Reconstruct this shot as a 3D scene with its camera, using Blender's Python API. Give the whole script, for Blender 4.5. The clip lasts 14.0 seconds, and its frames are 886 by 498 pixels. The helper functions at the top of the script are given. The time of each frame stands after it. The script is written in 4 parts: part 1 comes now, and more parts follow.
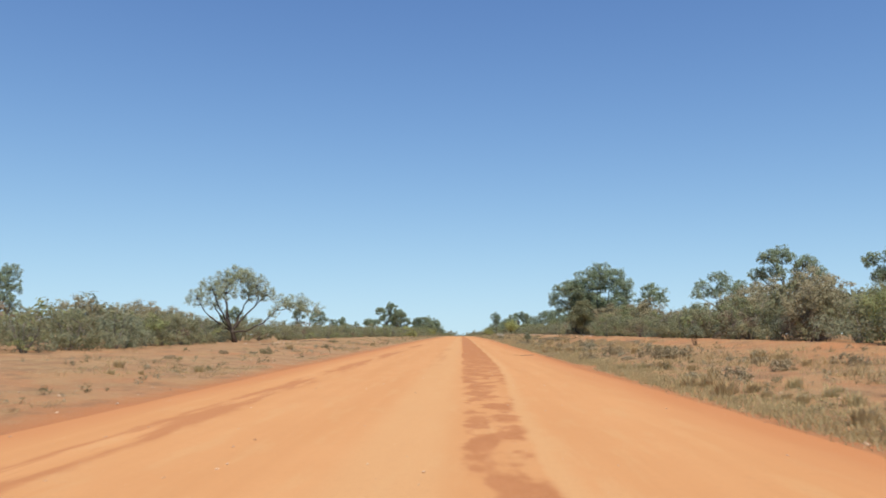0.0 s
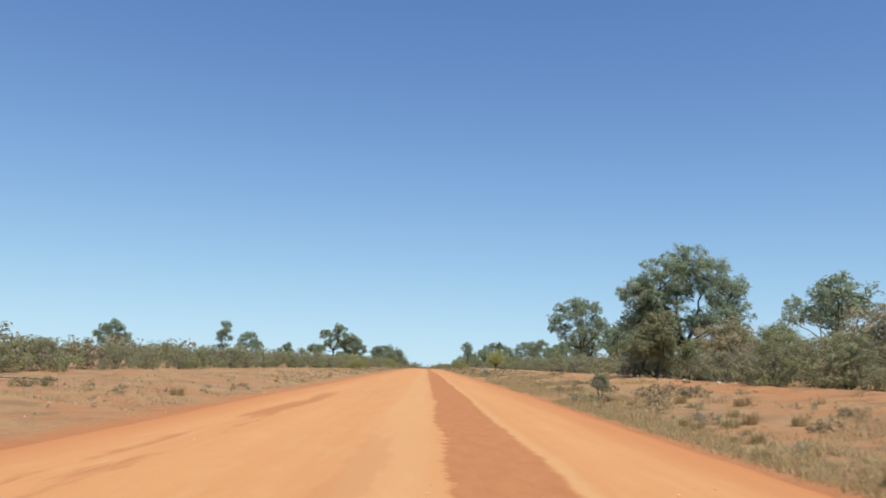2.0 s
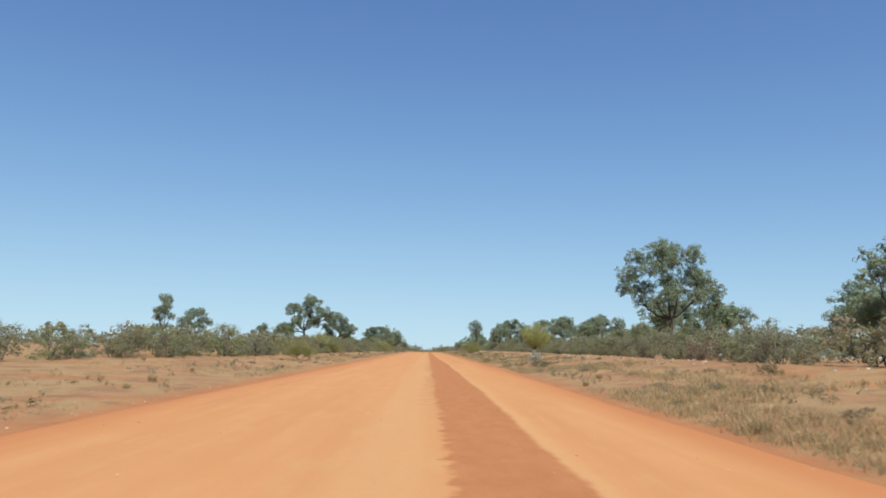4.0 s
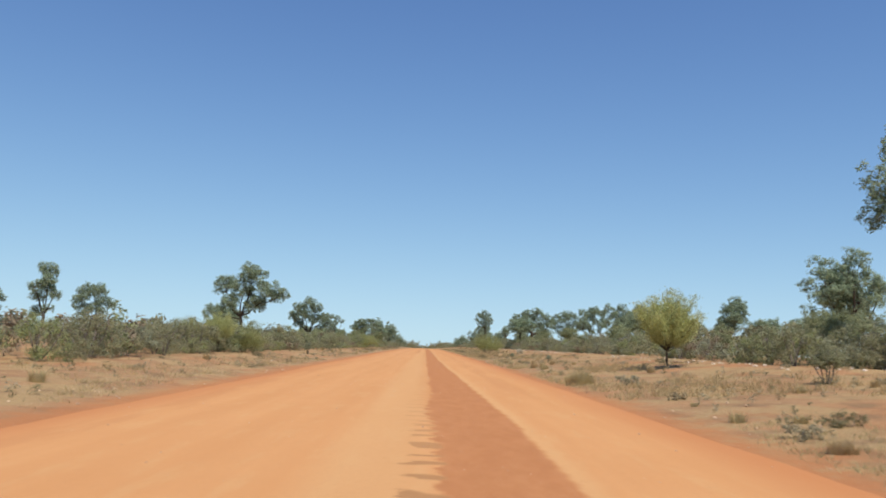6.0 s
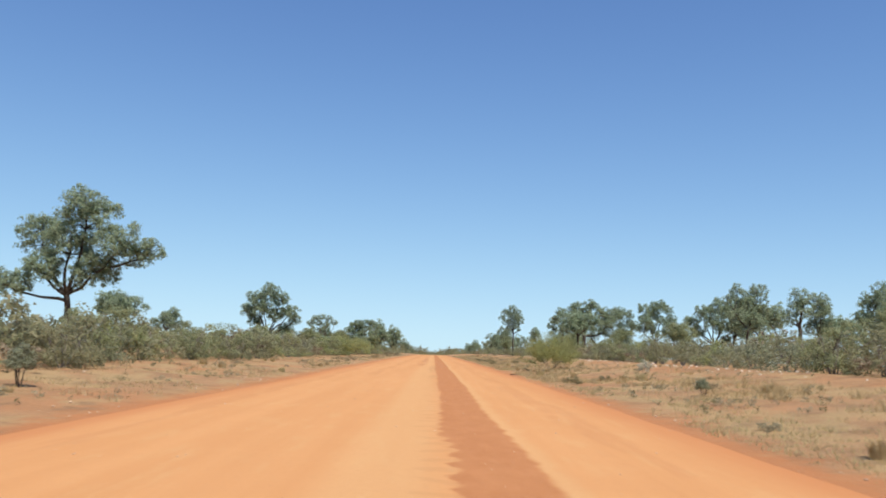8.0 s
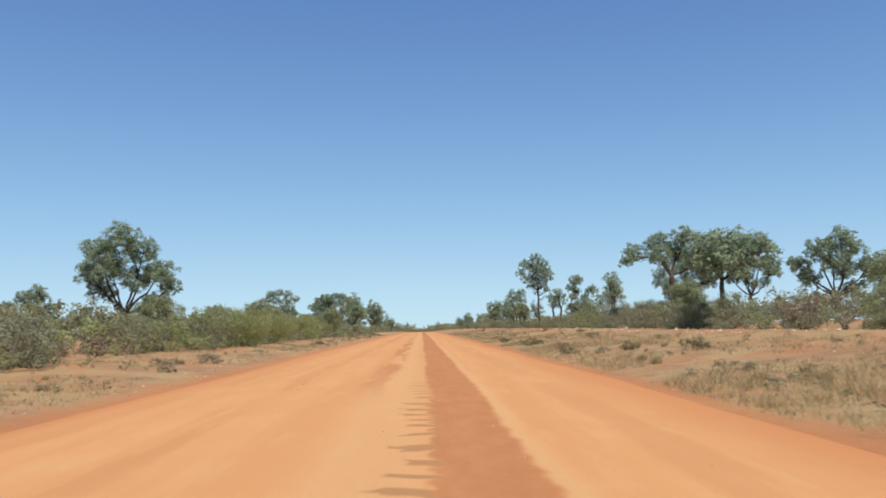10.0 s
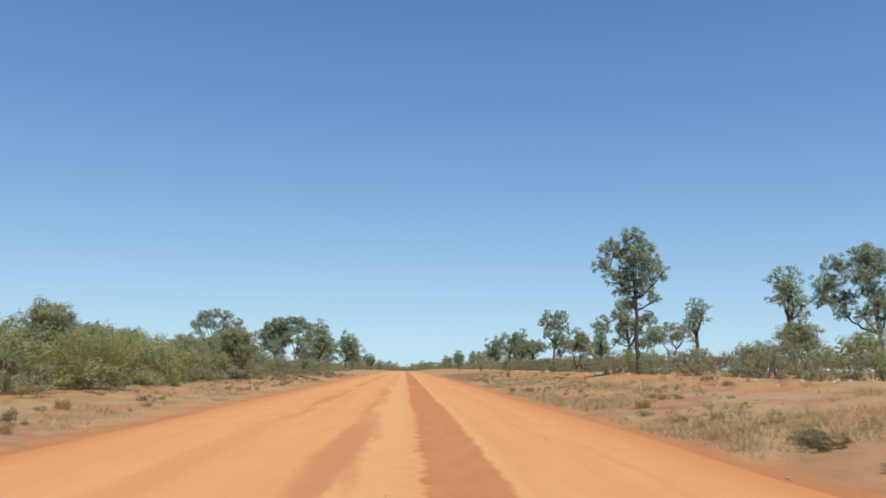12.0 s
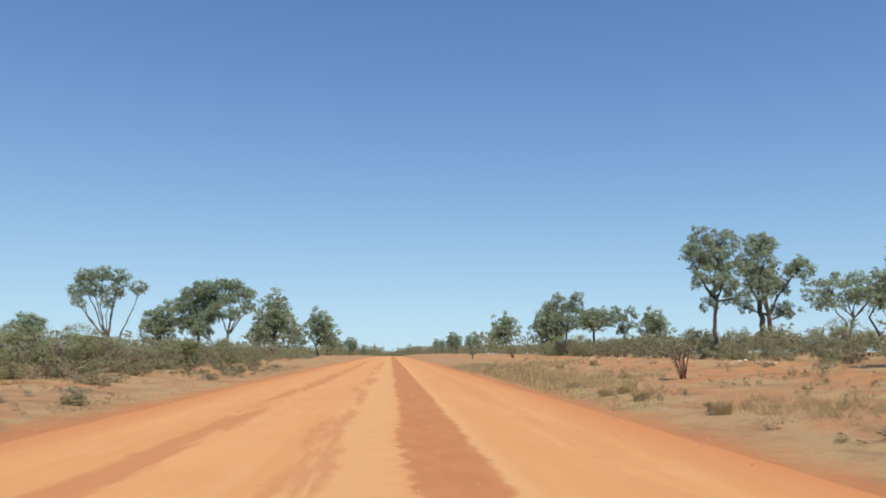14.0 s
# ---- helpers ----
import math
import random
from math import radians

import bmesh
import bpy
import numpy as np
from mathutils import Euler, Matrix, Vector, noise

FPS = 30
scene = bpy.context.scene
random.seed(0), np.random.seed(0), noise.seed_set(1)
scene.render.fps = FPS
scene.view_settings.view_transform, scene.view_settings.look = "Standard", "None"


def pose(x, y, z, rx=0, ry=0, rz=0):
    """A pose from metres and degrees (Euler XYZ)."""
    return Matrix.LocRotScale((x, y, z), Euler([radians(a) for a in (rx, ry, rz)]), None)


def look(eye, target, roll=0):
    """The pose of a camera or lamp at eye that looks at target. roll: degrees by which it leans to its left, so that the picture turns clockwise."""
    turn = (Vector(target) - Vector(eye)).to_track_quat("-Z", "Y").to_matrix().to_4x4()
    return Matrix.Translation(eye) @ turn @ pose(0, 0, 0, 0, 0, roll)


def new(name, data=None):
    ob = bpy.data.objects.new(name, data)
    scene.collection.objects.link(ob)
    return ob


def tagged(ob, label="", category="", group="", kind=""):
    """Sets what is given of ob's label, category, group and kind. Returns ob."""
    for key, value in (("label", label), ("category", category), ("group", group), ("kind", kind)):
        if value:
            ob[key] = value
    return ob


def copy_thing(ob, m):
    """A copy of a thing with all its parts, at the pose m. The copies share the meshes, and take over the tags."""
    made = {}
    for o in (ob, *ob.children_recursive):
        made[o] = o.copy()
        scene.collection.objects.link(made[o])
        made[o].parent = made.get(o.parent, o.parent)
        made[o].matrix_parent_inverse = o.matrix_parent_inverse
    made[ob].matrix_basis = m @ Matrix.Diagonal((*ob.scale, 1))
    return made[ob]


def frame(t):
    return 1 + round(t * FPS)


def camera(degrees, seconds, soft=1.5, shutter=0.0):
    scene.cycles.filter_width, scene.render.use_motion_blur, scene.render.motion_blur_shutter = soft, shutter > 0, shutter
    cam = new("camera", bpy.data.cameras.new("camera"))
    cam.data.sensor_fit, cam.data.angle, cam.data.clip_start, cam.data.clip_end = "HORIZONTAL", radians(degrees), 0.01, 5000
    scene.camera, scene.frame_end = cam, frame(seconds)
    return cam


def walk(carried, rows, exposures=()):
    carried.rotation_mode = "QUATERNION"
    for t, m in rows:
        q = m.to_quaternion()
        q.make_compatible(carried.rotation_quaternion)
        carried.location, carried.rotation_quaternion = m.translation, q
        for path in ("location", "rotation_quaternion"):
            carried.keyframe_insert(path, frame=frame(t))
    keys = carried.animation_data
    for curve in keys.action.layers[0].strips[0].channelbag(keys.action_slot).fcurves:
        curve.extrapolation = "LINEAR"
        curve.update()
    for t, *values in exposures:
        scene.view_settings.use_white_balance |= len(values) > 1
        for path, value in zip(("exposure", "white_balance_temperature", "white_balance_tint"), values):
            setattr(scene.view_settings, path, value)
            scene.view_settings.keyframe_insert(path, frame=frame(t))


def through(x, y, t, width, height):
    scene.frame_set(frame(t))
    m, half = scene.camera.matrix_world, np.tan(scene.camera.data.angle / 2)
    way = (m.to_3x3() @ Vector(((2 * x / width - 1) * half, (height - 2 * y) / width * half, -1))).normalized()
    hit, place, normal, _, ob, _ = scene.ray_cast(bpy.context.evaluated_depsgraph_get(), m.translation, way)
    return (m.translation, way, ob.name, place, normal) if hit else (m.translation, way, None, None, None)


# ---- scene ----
# A straight red dirt road through dry scrub. x is across the road, y along it, z up.
EYE = 1.5
SWELL, BROW = 75000.0, 150.0


def swell(y):
    """The long, very gentle rise that the road runs over."""
    return -(y - BROW) ** 2 / (2 * SWELL)


def slope(y):
    return math.degrees(-(y - BROW) / SWELL)


# ---- camera: seconds, x, y, yaw, pitch, roll ----
cam = camera(57.7, 14.0, soft=1.8, shutter=0.1)
ROWS = [
    (0.0, 0.00, 0.00, 1.33, 5.83, -0.04),
    (0.5, -0.06, 12.56, -1.20, 5.81, 0.36),
    (1.0, -0.16, 27.03, -2.27, 6.22, -0.75),
    (1.5, -0.18, 39.83, -2.75, 6.83, -0.97),
    (2.0, -0.30, 53.63, -1.18, 8.14, -1.85),
    (2.5, -0.32, 66.39, -0.88, 5.83, -0.81),
    (3.0, -0.49, 80.61, -0.97, 5.01, -0.41),
    (3.2, -0.46, 86.00, -0.93, 5.41, -0.45),
    (5.3, -0.08, 139.70, -1.77, 7.51, -2.30),
    (5.5, -0.09, 145.16, -1.73, 6.99, -1.94),
    (6.0, -0.15, 159.41, -1.28, 6.73, -1.76),
    (6.5, -0.23, 171.37, -0.38, 8.83, -3.09),
    (7.0, -0.25, 185.71, -0.09, 9.07, -2.79),
    (7.2, -0.25, 191.30, -0.21, 8.38, -2.70),
    (9.3, -0.10, 249.40, -0.72, 6.80, 0.64),
    (9.5, -0.10, 254.89, -0.72, 7.36, 1.04),
    (10.0, -0.10, 269.80, -1.52, 5.50, 1.32),
    (10.5, -0.23, 282.44, -1.34, 6.09, 0.94),
    (11.0, -0.19, 297.34, -0.41, 4.27, 0.51),
    (11.5, -0.25, 310.02, -1.81, 6.24, 1.41),
    (12.0, -0.24, 325.03, -2.71, 8.28, -0.33),
    (12.5, -0.19, 337.65, -2.86, 9.80, -1.18),
    (13.0, -0.14, 352.51, -4.10, 8.81, -1.34),
    (13.5, -0.20, 365.09, -2.76, 10.16, -0.59),
    (14.0, -0.16, 379.99, -3.70, 7.22, 0.16),
]
# stops by which the picture is brightened on the way
LIGHTER = [(0.0, 0.06), (0.5, 0.0), (1.0, -0.1), (1.5, -0.03), (2.0, 0.07), (2.5, 0.02), (3.0, 0.0), (5.5, 0.0), (6.0, 0.0), (6.5, 0.08), (7.0, 0.19), (9.5, 0.07), (10.0, 0.05), (11.0, 0.05), (11.5, 0.0), (12.0, 0.03), (12.5, 0.07), (13.0, 0.07), (14.0, 0.03)]
walk(cam, [(t, pose(x, y, EYE + swell(y), 90 + pitch + slope(y), roll, yaw)) for t, x, y, yaw, pitch, roll in ROWS], LIGHTER)

# ---- light: a high sun in a clear sky ----
SUN_UP, SUN_FROM = 60.0, -72.0   # degrees above the horizon; degrees from +x towards +y
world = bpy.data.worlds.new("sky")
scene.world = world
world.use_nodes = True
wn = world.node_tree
sky = wn.nodes.new("ShaderNodeTexSky")
sky.sky_type = "NISHITA"
sky.sun_disc = False
sky.sun_elevation = radians(SUN_UP)
sky.sun_rotation = radians(90 - SUN_FROM)
sky.altitude = 200
sky.air_density, sky.dust_density, sky.ozone_density = 0.55, 0.0, 4.0
# a clear deep blue overhead that dust haze holds back near the horizon
deep = wn.nodes.new("ShaderNodeGamma")
deep.inputs[1].default_value = 1.34
wn.links.new(sky.outputs[0], deep.inputs[0])


def step(kind, a, b):
    n = wn.nodes.new("ShaderNodeVectorMath")
    n.operation = kind
    for socket, v in zip(n.inputs, (a, b)):
        if isinstance(v, tuple):
            socket.default_value = v
        else:
            wn.links.new(v, socket)
    return n.outputs[0]


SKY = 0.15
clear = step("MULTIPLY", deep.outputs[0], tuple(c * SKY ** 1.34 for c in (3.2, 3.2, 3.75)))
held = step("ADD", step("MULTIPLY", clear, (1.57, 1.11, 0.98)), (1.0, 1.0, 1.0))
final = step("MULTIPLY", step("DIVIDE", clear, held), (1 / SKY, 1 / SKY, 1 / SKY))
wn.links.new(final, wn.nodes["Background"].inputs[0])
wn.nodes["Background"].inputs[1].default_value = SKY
sun = new("sun", bpy.data.lights.new("sun", "SUN"))
sun.data.energy, sun.data.angle, sun.data.color = 5.0, radians(0.53), (1.0, 0.95, 0.87)
_e, _a = radians(SUN_UP), radians(SUN_FROM)
sun.matrix_world = look((60 * math.cos(_e) * math.cos(_a), 60 * math.cos(_e) * math.sin(_a), 60 * math.sin(_e)), (0, 0, 0))

# ---- materials ----
class Graph:
    """A node material put together by short calls."""

    def __init__(self, name):
        self.mat = bpy.data.materials.new(name)
        self.mat.use_nodes = True
        self.t = self.mat.node_tree
        self.b = self.t.nodes["Principled BSDF"]
        self.out = self.t.nodes["Material Output"]

    def put(self, socket, v):
        if isinstance(v, bpy.types.NodeSocket):
            self.t.links.new(v, socket)
        elif isinstance(v, tuple) and socket.type == "RGBA":
            socket.default_value = (*v, 1) if len(v) == 3 else v
        else:
            socket.default_value = v

    def math(self, op, a, b=0.0, c=0.0, clamp=False):
        n = self.t.nodes.new("ShaderNodeMath")
        n.operation, n.use_clamp = op, clamp
        for s, v in zip(n.inputs, (a, b, c)):
            self.put(s, v)
        return n.outputs[0]

    def ease(self, v, lo, hi, to0=0.0, to1=1.0):
        n = self.t.nodes.new("ShaderNodeMapRange")
        n.interpolation_type = "SMOOTHSTEP"
        for s, x in zip(n.inputs, (v, lo, hi, to0, to1)):
            self.put(s, x)
        return n.outputs[0]

    def mix(self, f, a, b, mode="MIX"):
        n = self.t.nodes.new("ShaderNodeMix")
        n.data_type, n.blend_type = "RGBA", mode
        self.put(n.inputs[0], f)
        self.put(n.inputs[6], a)
        self.put(n.inputs[7], b)
        return n.outputs[2]

    def place(self):
        return self.t.nodes.new("ShaderNodeTexCoord").outputs["Object"]

    def xyz(self, v):
        n = self.t.nodes.new("ShaderNodeSeparateXYZ")
        self.put(n.inputs[0], v)
        return n.outputs

    def scaled(self, v, s):
        n = self.t.nodes.new("ShaderNodeMapping")
        self.put(n.inputs[0], v)
        n.inputs["Scale"].default_value = s
        return n.outputs[0]

    def noise(self, v, scale, detail=4.0, rough=0.55):
        n = self.t.nodes.new("ShaderNodeTexNoise")
        self.put(n.inputs["Vector"], v)
        n.inputs["Scale"].default_value = scale
        n.inputs["Detail"].default_value = detail
        n.inputs["Roughness"].default_value = rough
        return n.outputs[0]

    def bump(self, h, strength=0.4, distance=0.02):
        n = self.t.nodes.new("ShaderNodeBump")
        n.inputs["Strength"].default_value = strength
        n.inputs["Distance"].default_value = distance
        self.put(n.inputs["Height"], h)
        self.t.links.new(n.outputs[0], self.b.inputs["Normal"])

    def island(self):
        return self.t.nodes.new("ShaderNodeNewGeometry").outputs["Random Per Island"]

    def each(self):
        return self.t.nodes.new("ShaderNodeObjectInfo").outputs["Random"]

    def done(self, colour, rough=0.9, spec=0.2):
        self.put(self.b.inputs["Base Color"], colour)
        self.put(self.b.inputs["Roughness"], rough)
        self.b.inputs["Specular IOR Level"].default_value = spec
        return self.mat


def leaf_material(name, dark, light, dry, dryness=0.15, through=0.5):
    """Matt foliage: every leaf and every plant differs a little; some light passes through."""
    g = Graph(name)
    col = g.mix(g.math("MULTIPLY_ADD", g.island(), 0.46, 0.27), dark, light)
    col = g.mix(g.math("MULTIPLY", g.ease(g.island(), 1 - dryness * 2, 1.0), 0.65), col, dry)
    big = g.noise(g.place(), 0.9, 2.0)
    col = g.mix(g.ease(big, 0.35, 0.7, 0.0, 0.35), col, light)
    col = g.mix(g.math("MULTIPLY", g.each(), 0.2), col, dry)
    g.done(col, 0.6, 0.25)
    tr = g.t.nodes.new("ShaderNodeBsdfTranslucent")
    g.put(tr.inputs[0], col)
    mx = g.t.nodes.new("ShaderNodeMixShader")
    mx.inputs[0].default_value = through
    g.t.links.new(g.b.outputs[0], mx.inputs[1])
    g.t.links.new(tr.outputs[0], mx.inputs[2])
    g.t.links.new(mx.outputs[0], g.out.inputs[0])
    return g.mat


def bark_material(name, dark, light):
    g = Graph(name)
    p = g.place()
    streak = g.noise(g.scaled(p, (9, 9, 1.6)), 1.5, 5)
    g.bump(streak, 0.7, 0.03)
    return g.done(g.mix(g.ease(streak, 0.3, 0.7), dark, light), 0.9)


LEAF_GUM = leaf_material("gum_leaves", (0.17, 0.222, 0.138), (0.38, 0.452, 0.29), (0.36, 0.38, 0.24))
LEAF_ACACIA = leaf_material("acacia_leaves", (0.27, 0.30, 0.185), (0.50, 0.54, 0.36), (0.48, 0.45, 0.31))
LEAF_SAGE = leaf_material("sage_leaves", (0.185, 0.20, 0.125), (0.36, 0.38, 0.24), (0.37, 0.34, 0.22))
LEAF_SCRUB = leaf_material("scrub_leaves", (0.175, 0.182, 0.095), (0.35, 0.353, 0.195), (0.36, 0.295, 0.18), 0.2)
LEAF_GREEN = leaf_material("fresh_green_leaves", (0.19, 0.225, 0.09), (0.40, 0.43, 0.19), (0.40, 0.37, 0.18))
LEAF_THICK = leaf_material("thicket_leaves", (0.178, 0.204, 0.099), (0.37, 0.397, 0.207), (0.37, 0.33, 0.18))
LEAF_YELLOW = leaf_material("yellow_green_leaves", (0.345, 0.365, 0.127), (0.605, 0.605, 0.262), (0.55, 0.52, 0.26))
LEAF_WATTLE = leaf_material("wattle_leaves", (0.235, 0.25, 0.085), (0.455, 0.46, 0.185), (0.45, 0.40, 0.19))
LEAF_BROWN = leaf_material("dry_brown_twigs", (0.19, 0.15, 0.085), (0.36, 0.285, 0.16), (0.38, 0.29, 0.17), 0.3, 0.2)
LEAF_DRYGREY = leaf_material("dry_olive_leaves", (0.20, 0.18, 0.11), (0.38, 0.34, 0.21), (0.40, 0.33, 0.21), 0.3, 0.3)
LEAF_KHAKI = leaf_material("khaki_leaves", (0.235, 0.205, 0.12), (0.44, 0.395, 0.235), (0.45, 0.36, 0.22), 0.25, 0.4)
LEAF_OLIVE = leaf_material("dark_olive_leaves", (0.12, 0.115, 0.055), (0.26, 0.235, 0.115), (0.28, 0.21, 0.115), 0.3, 0.3)
LEAF_DEAD = leaf_material("dead_brown_leaves", (0.15, 0.11, 0.07), (0.28, 0.21, 0.135), (0.31, 0.24, 0.15), 0.3, 0.2)
LEAF_PALE = leaf_material("pale_grey_leaves", (0.38, 0.38, 0.29), (0.66, 0.65, 0.52), (0.62, 0.56, 0.42), 0.3)
BARK_DARK = bark_material("dark_bark", (0.035, 0.026, 0.02), (0.12, 0.095, 0.075))
BARK_RED = bark_material("reddish_bark", (0.10, 0.05, 0.035), (0.24, 0.13, 0.09))
BARK_GREY = bark_material("grey_bark", (0.10, 0.08, 0.065), (0.30, 0.26, 0.22))


def road_material():
    """Graded sand with worn tracks, a strip of bare red clay and patches where the sand is gone."""
    g = Graph("red_sand_road")
    p = g.place()
    x, y, _ = g.xyz(p)
    long_noise = g.noise(g.scaled(p, (1.0, 0.05, 1)), 0.9, 3)
    streaks = g.noise(g.scaled(p, (1.3, 0.045, 1)), 1.0, 4)
    blotch = g.noise(p, 0.45, 4)
    grain = g.noise(p, 28.0, 5, 0.7)
    mid = g.noise(g.scaled(p, (1, 0.35, 1)), 3.2, 4)
    sand = g.mix(g.ease(streaks, 0.25, 0.75), SAND_DEEP, SAND_PALE)
    sand = g.mix(g.ease(blotch, 0.35, 0.75, 0.0, 0.45), sand, SAND_DEEP)
    # paler beaten track under the wheels
    pale = g.math("MULTIPLY", g.ease(g.math("ABSOLUTE", g.math("ADD", x, 0.75)), 0.3, 0.9, 1.0, 0.0), 0.55)
    sand = g.mix(pale, sand, SAND_TRACK)
    sand = g.mix(g.math("MULTIPLY", g.ease(g.noise(g.scaled(p, (1.5, 0.25, 1)), 1.7, 5, 0.6), 0.50, 0.68), 0.4), sand, SAND_TRACK)
    # redder margins
    wob = g.math("MULTIPLY", g.math("SUBTRACT", long_noise, 0.5), 1.6)
    off = g.math("ABSOLUTE", g.math("ADD", g.math("ADD", x, 0.95), wob))
    sand = g.mix(g.ease(off, 4.2, 6.0, 0.0, 0.85), sand, CLAY_RED)
    # the clay strip, ragged where the sand drifts into it in bars
    drift = g.noise(g.scaled(p, (0.05, 1, 1)), 0.055, 2)
    bars = g.math("SINE", g.math("ADD", g.math("MULTIPLY", y, 6.6), g.math("MULTIPLY", g.noise(p, 0.35, 3), 16.0)))
    beat = bars
    bars = g.math("MULTIPLY", g.math("MULTIPLY", bars, g.ease(drift, 0.42, 0.6)), g.math("MULTIPLY", g.noise(p, 1.3, 3), 0.26))
    slow = g.noise(g.scaled(p, (0.02, 1, 1)), 0.11, 3)
    rag = g.math("ADD", g.math("MULTIPLY", g.math("SUBTRACT", mid, 0.5), 0.26), g.math("MULTIPLY", g.math("SUBTRACT", g.noise(g.scaled(p, (0.6, 1, 1)), 4.5, 4, 0.65), 0.5), 0.34))
    left = g.math("ADD", g.math("ADD", g.math("MULTIPLY", bars, 0.5), rag), g.math("MULTIPLY_ADD", slow, 0.6, -0.28))
    right = g.math("ADD", g.math("MULTIPLY", g.math("SUBTRACT", g.noise(p, 1.6, 3), 0.5), 0.3), g.math("ADD", g.math("MULTIPLY_ADD", g.noise(g.scaled(p, (0.02, 1, 1)), 0.07, 3), 0.4, -0.2), g.math("ADD", g.ease(y, 170.0, 235.0, 1.58, 1.15), g.ease(y, 10.0, 38.0, -0.65, 0.0))))
    strip = g.math("MULTIPLY", g.ease(g.math("SUBTRACT", x, left), -0.05, 0.09), g.ease(g.math("SUBTRACT", right, x), -0.09, 0.09))
    broken = g.math("ADD", g.ease(y, 14.0, 55.0), g.ease(g.noise(g.scaled(p, (1.6, 0.8, 1)), 0.9, 3), 0.42, 0.58), 0.0, True)
    strip = g.math("MULTIPLY", g.math("MULTIPLY", strip, broken), 0.88)
    strip = g.math("MULTIPLY", strip, g.ease(g.math("ABSOLUTE", g.math("SUBTRACT", y, g.math("ADD", 382.3, rag))), 0.3, 0.6))
    clay = g.mix(g.ease(mid, 0.3, 0.75), CLAY, CLAY_PALE)
    # pale rim of swept sand, and painted shade in the troughs between the bars
    past = g.math("SUBTRACT", x, right)
    sand = g.mix(g.math("MULTIPLY", g.ease(past, -0.05, 0.05), g.ease(past, 0.12, 0.4, 0.6, 0.0)), sand, SAND_TRACK)
    short = g.math("SUBTRACT", x, g.math("ADD", left, g.math("MULTIPLY_ADD", g.noise(g.scaled(p, (0.1, 1, 1)), 2.3, 3), -1.0, 0.02)))
    trough_shade = g.math("MULTIPLY", g.ease(beat, 0.25, 0.75), g.math("MULTIPLY", g.ease(short, 0.0, 0.07), g.ease(g.math("SUBTRACT", x, left), 0.0, 0.08, 1.0, 0.0)))
    trough_shade = g.math("MULTIPLY", g.math("MULTIPLY", trough_shade, g.ease(drift, 0.36, 0.48)), g.math("MULTIPLY", g.ease(y, 120.0, 145.0, 0.0, 0.9), g.math("MULTIPLY", g.ease(y, 282.0, 296.0, 1.0, 0.12), g.math("MAXIMUM", g.ease(y, 168.0, 180.0, 1.0, 0.2), g.ease(y, 252.0, 261.0)))))
    sand = g.mix(trough_shade, sand, TROUGH_SHADE)
    col = g.mix(strip, sand, clay)

    def smear(centre, half, y0, y1, amount, seed):
        c = g.math("ABSOLUTE", g.math("SUBTRACT", g.math("ADD", x, g.math("MULTIPLY_ADD", g.noise(g.scaled(p, (0.05, 1, 1)), 0.05 + seed, 3), 0.9, -0.45)), centre))
        m = g.ease(g.math("ADD", c, g.math("MULTIPLY", g.math("SUBTRACT", mid, 0.5), 0.5)), half * 0.5, half, 1.0, 0.0)
        m = g.math("MULTIPLY", m, g.math("MULTIPLY", g.ease(y, y0, y0 + 8), g.ease(y, y1 - 8, y1, 1.0, 0.0)))
        patch = g.ease(g.noise(g.scaled(p, (1.6, 0.16, 1)), 0.75 + seed, 5, 0.6), 0.42, 0.52)
        return g.math("MULTIPLY", g.math("MULTIPLY", m, patch), amount)

    for centre, half, y0, y1, amount, seed in ((-4.65, 0.5, -20, 96, 0.9, 0.0), (-1.2, 0.4, 30, 75, 0.35, 0.013), (-3.6, 0.42, 255, 352, 0.32, 0.021), (-3.6, 0.45, 344, 520, 0.8, 0.027),
                                               (-1.3, 0.55, 292, 350, 0.6, 0.038), (-1.25, 0.4, 285, 520, 0.62, 0.034), (-5.6, 0.4, 120, 330, 0.3, 0.043), (2.9, 0.5, 180, 520, 0.28, 0.05)):
        col = g.mix(smear(centre, half, y0, y1, amount, seed), col, CLAY_PALE)
    crumbs = g.noise(p, 11.0, 4, 0.65)
    col = g.mix(g.ease(crumbs, 0.52, 0.72, 0.0, 0.35), col, GRIT)
    col = g.mix(g.ease(grain, 0.3, 0.75, 0.0, 0.34), col, GRIT)
    ripple = g.math("MULTIPLY", g.math("SINE", g.math("ADD", g.math("MULTIPLY", y, 7.0), g.math("MULTIPLY", g.noise(p, 0.3, 3), 14.0))), 0.12)
    g.bump(g.math("ADD", g.math("ADD", grain, ripple), g.math("MULTIPLY", mid, 0.8)), 0.45, 0.02)
    return g.done(col, 0.95, 0.1)


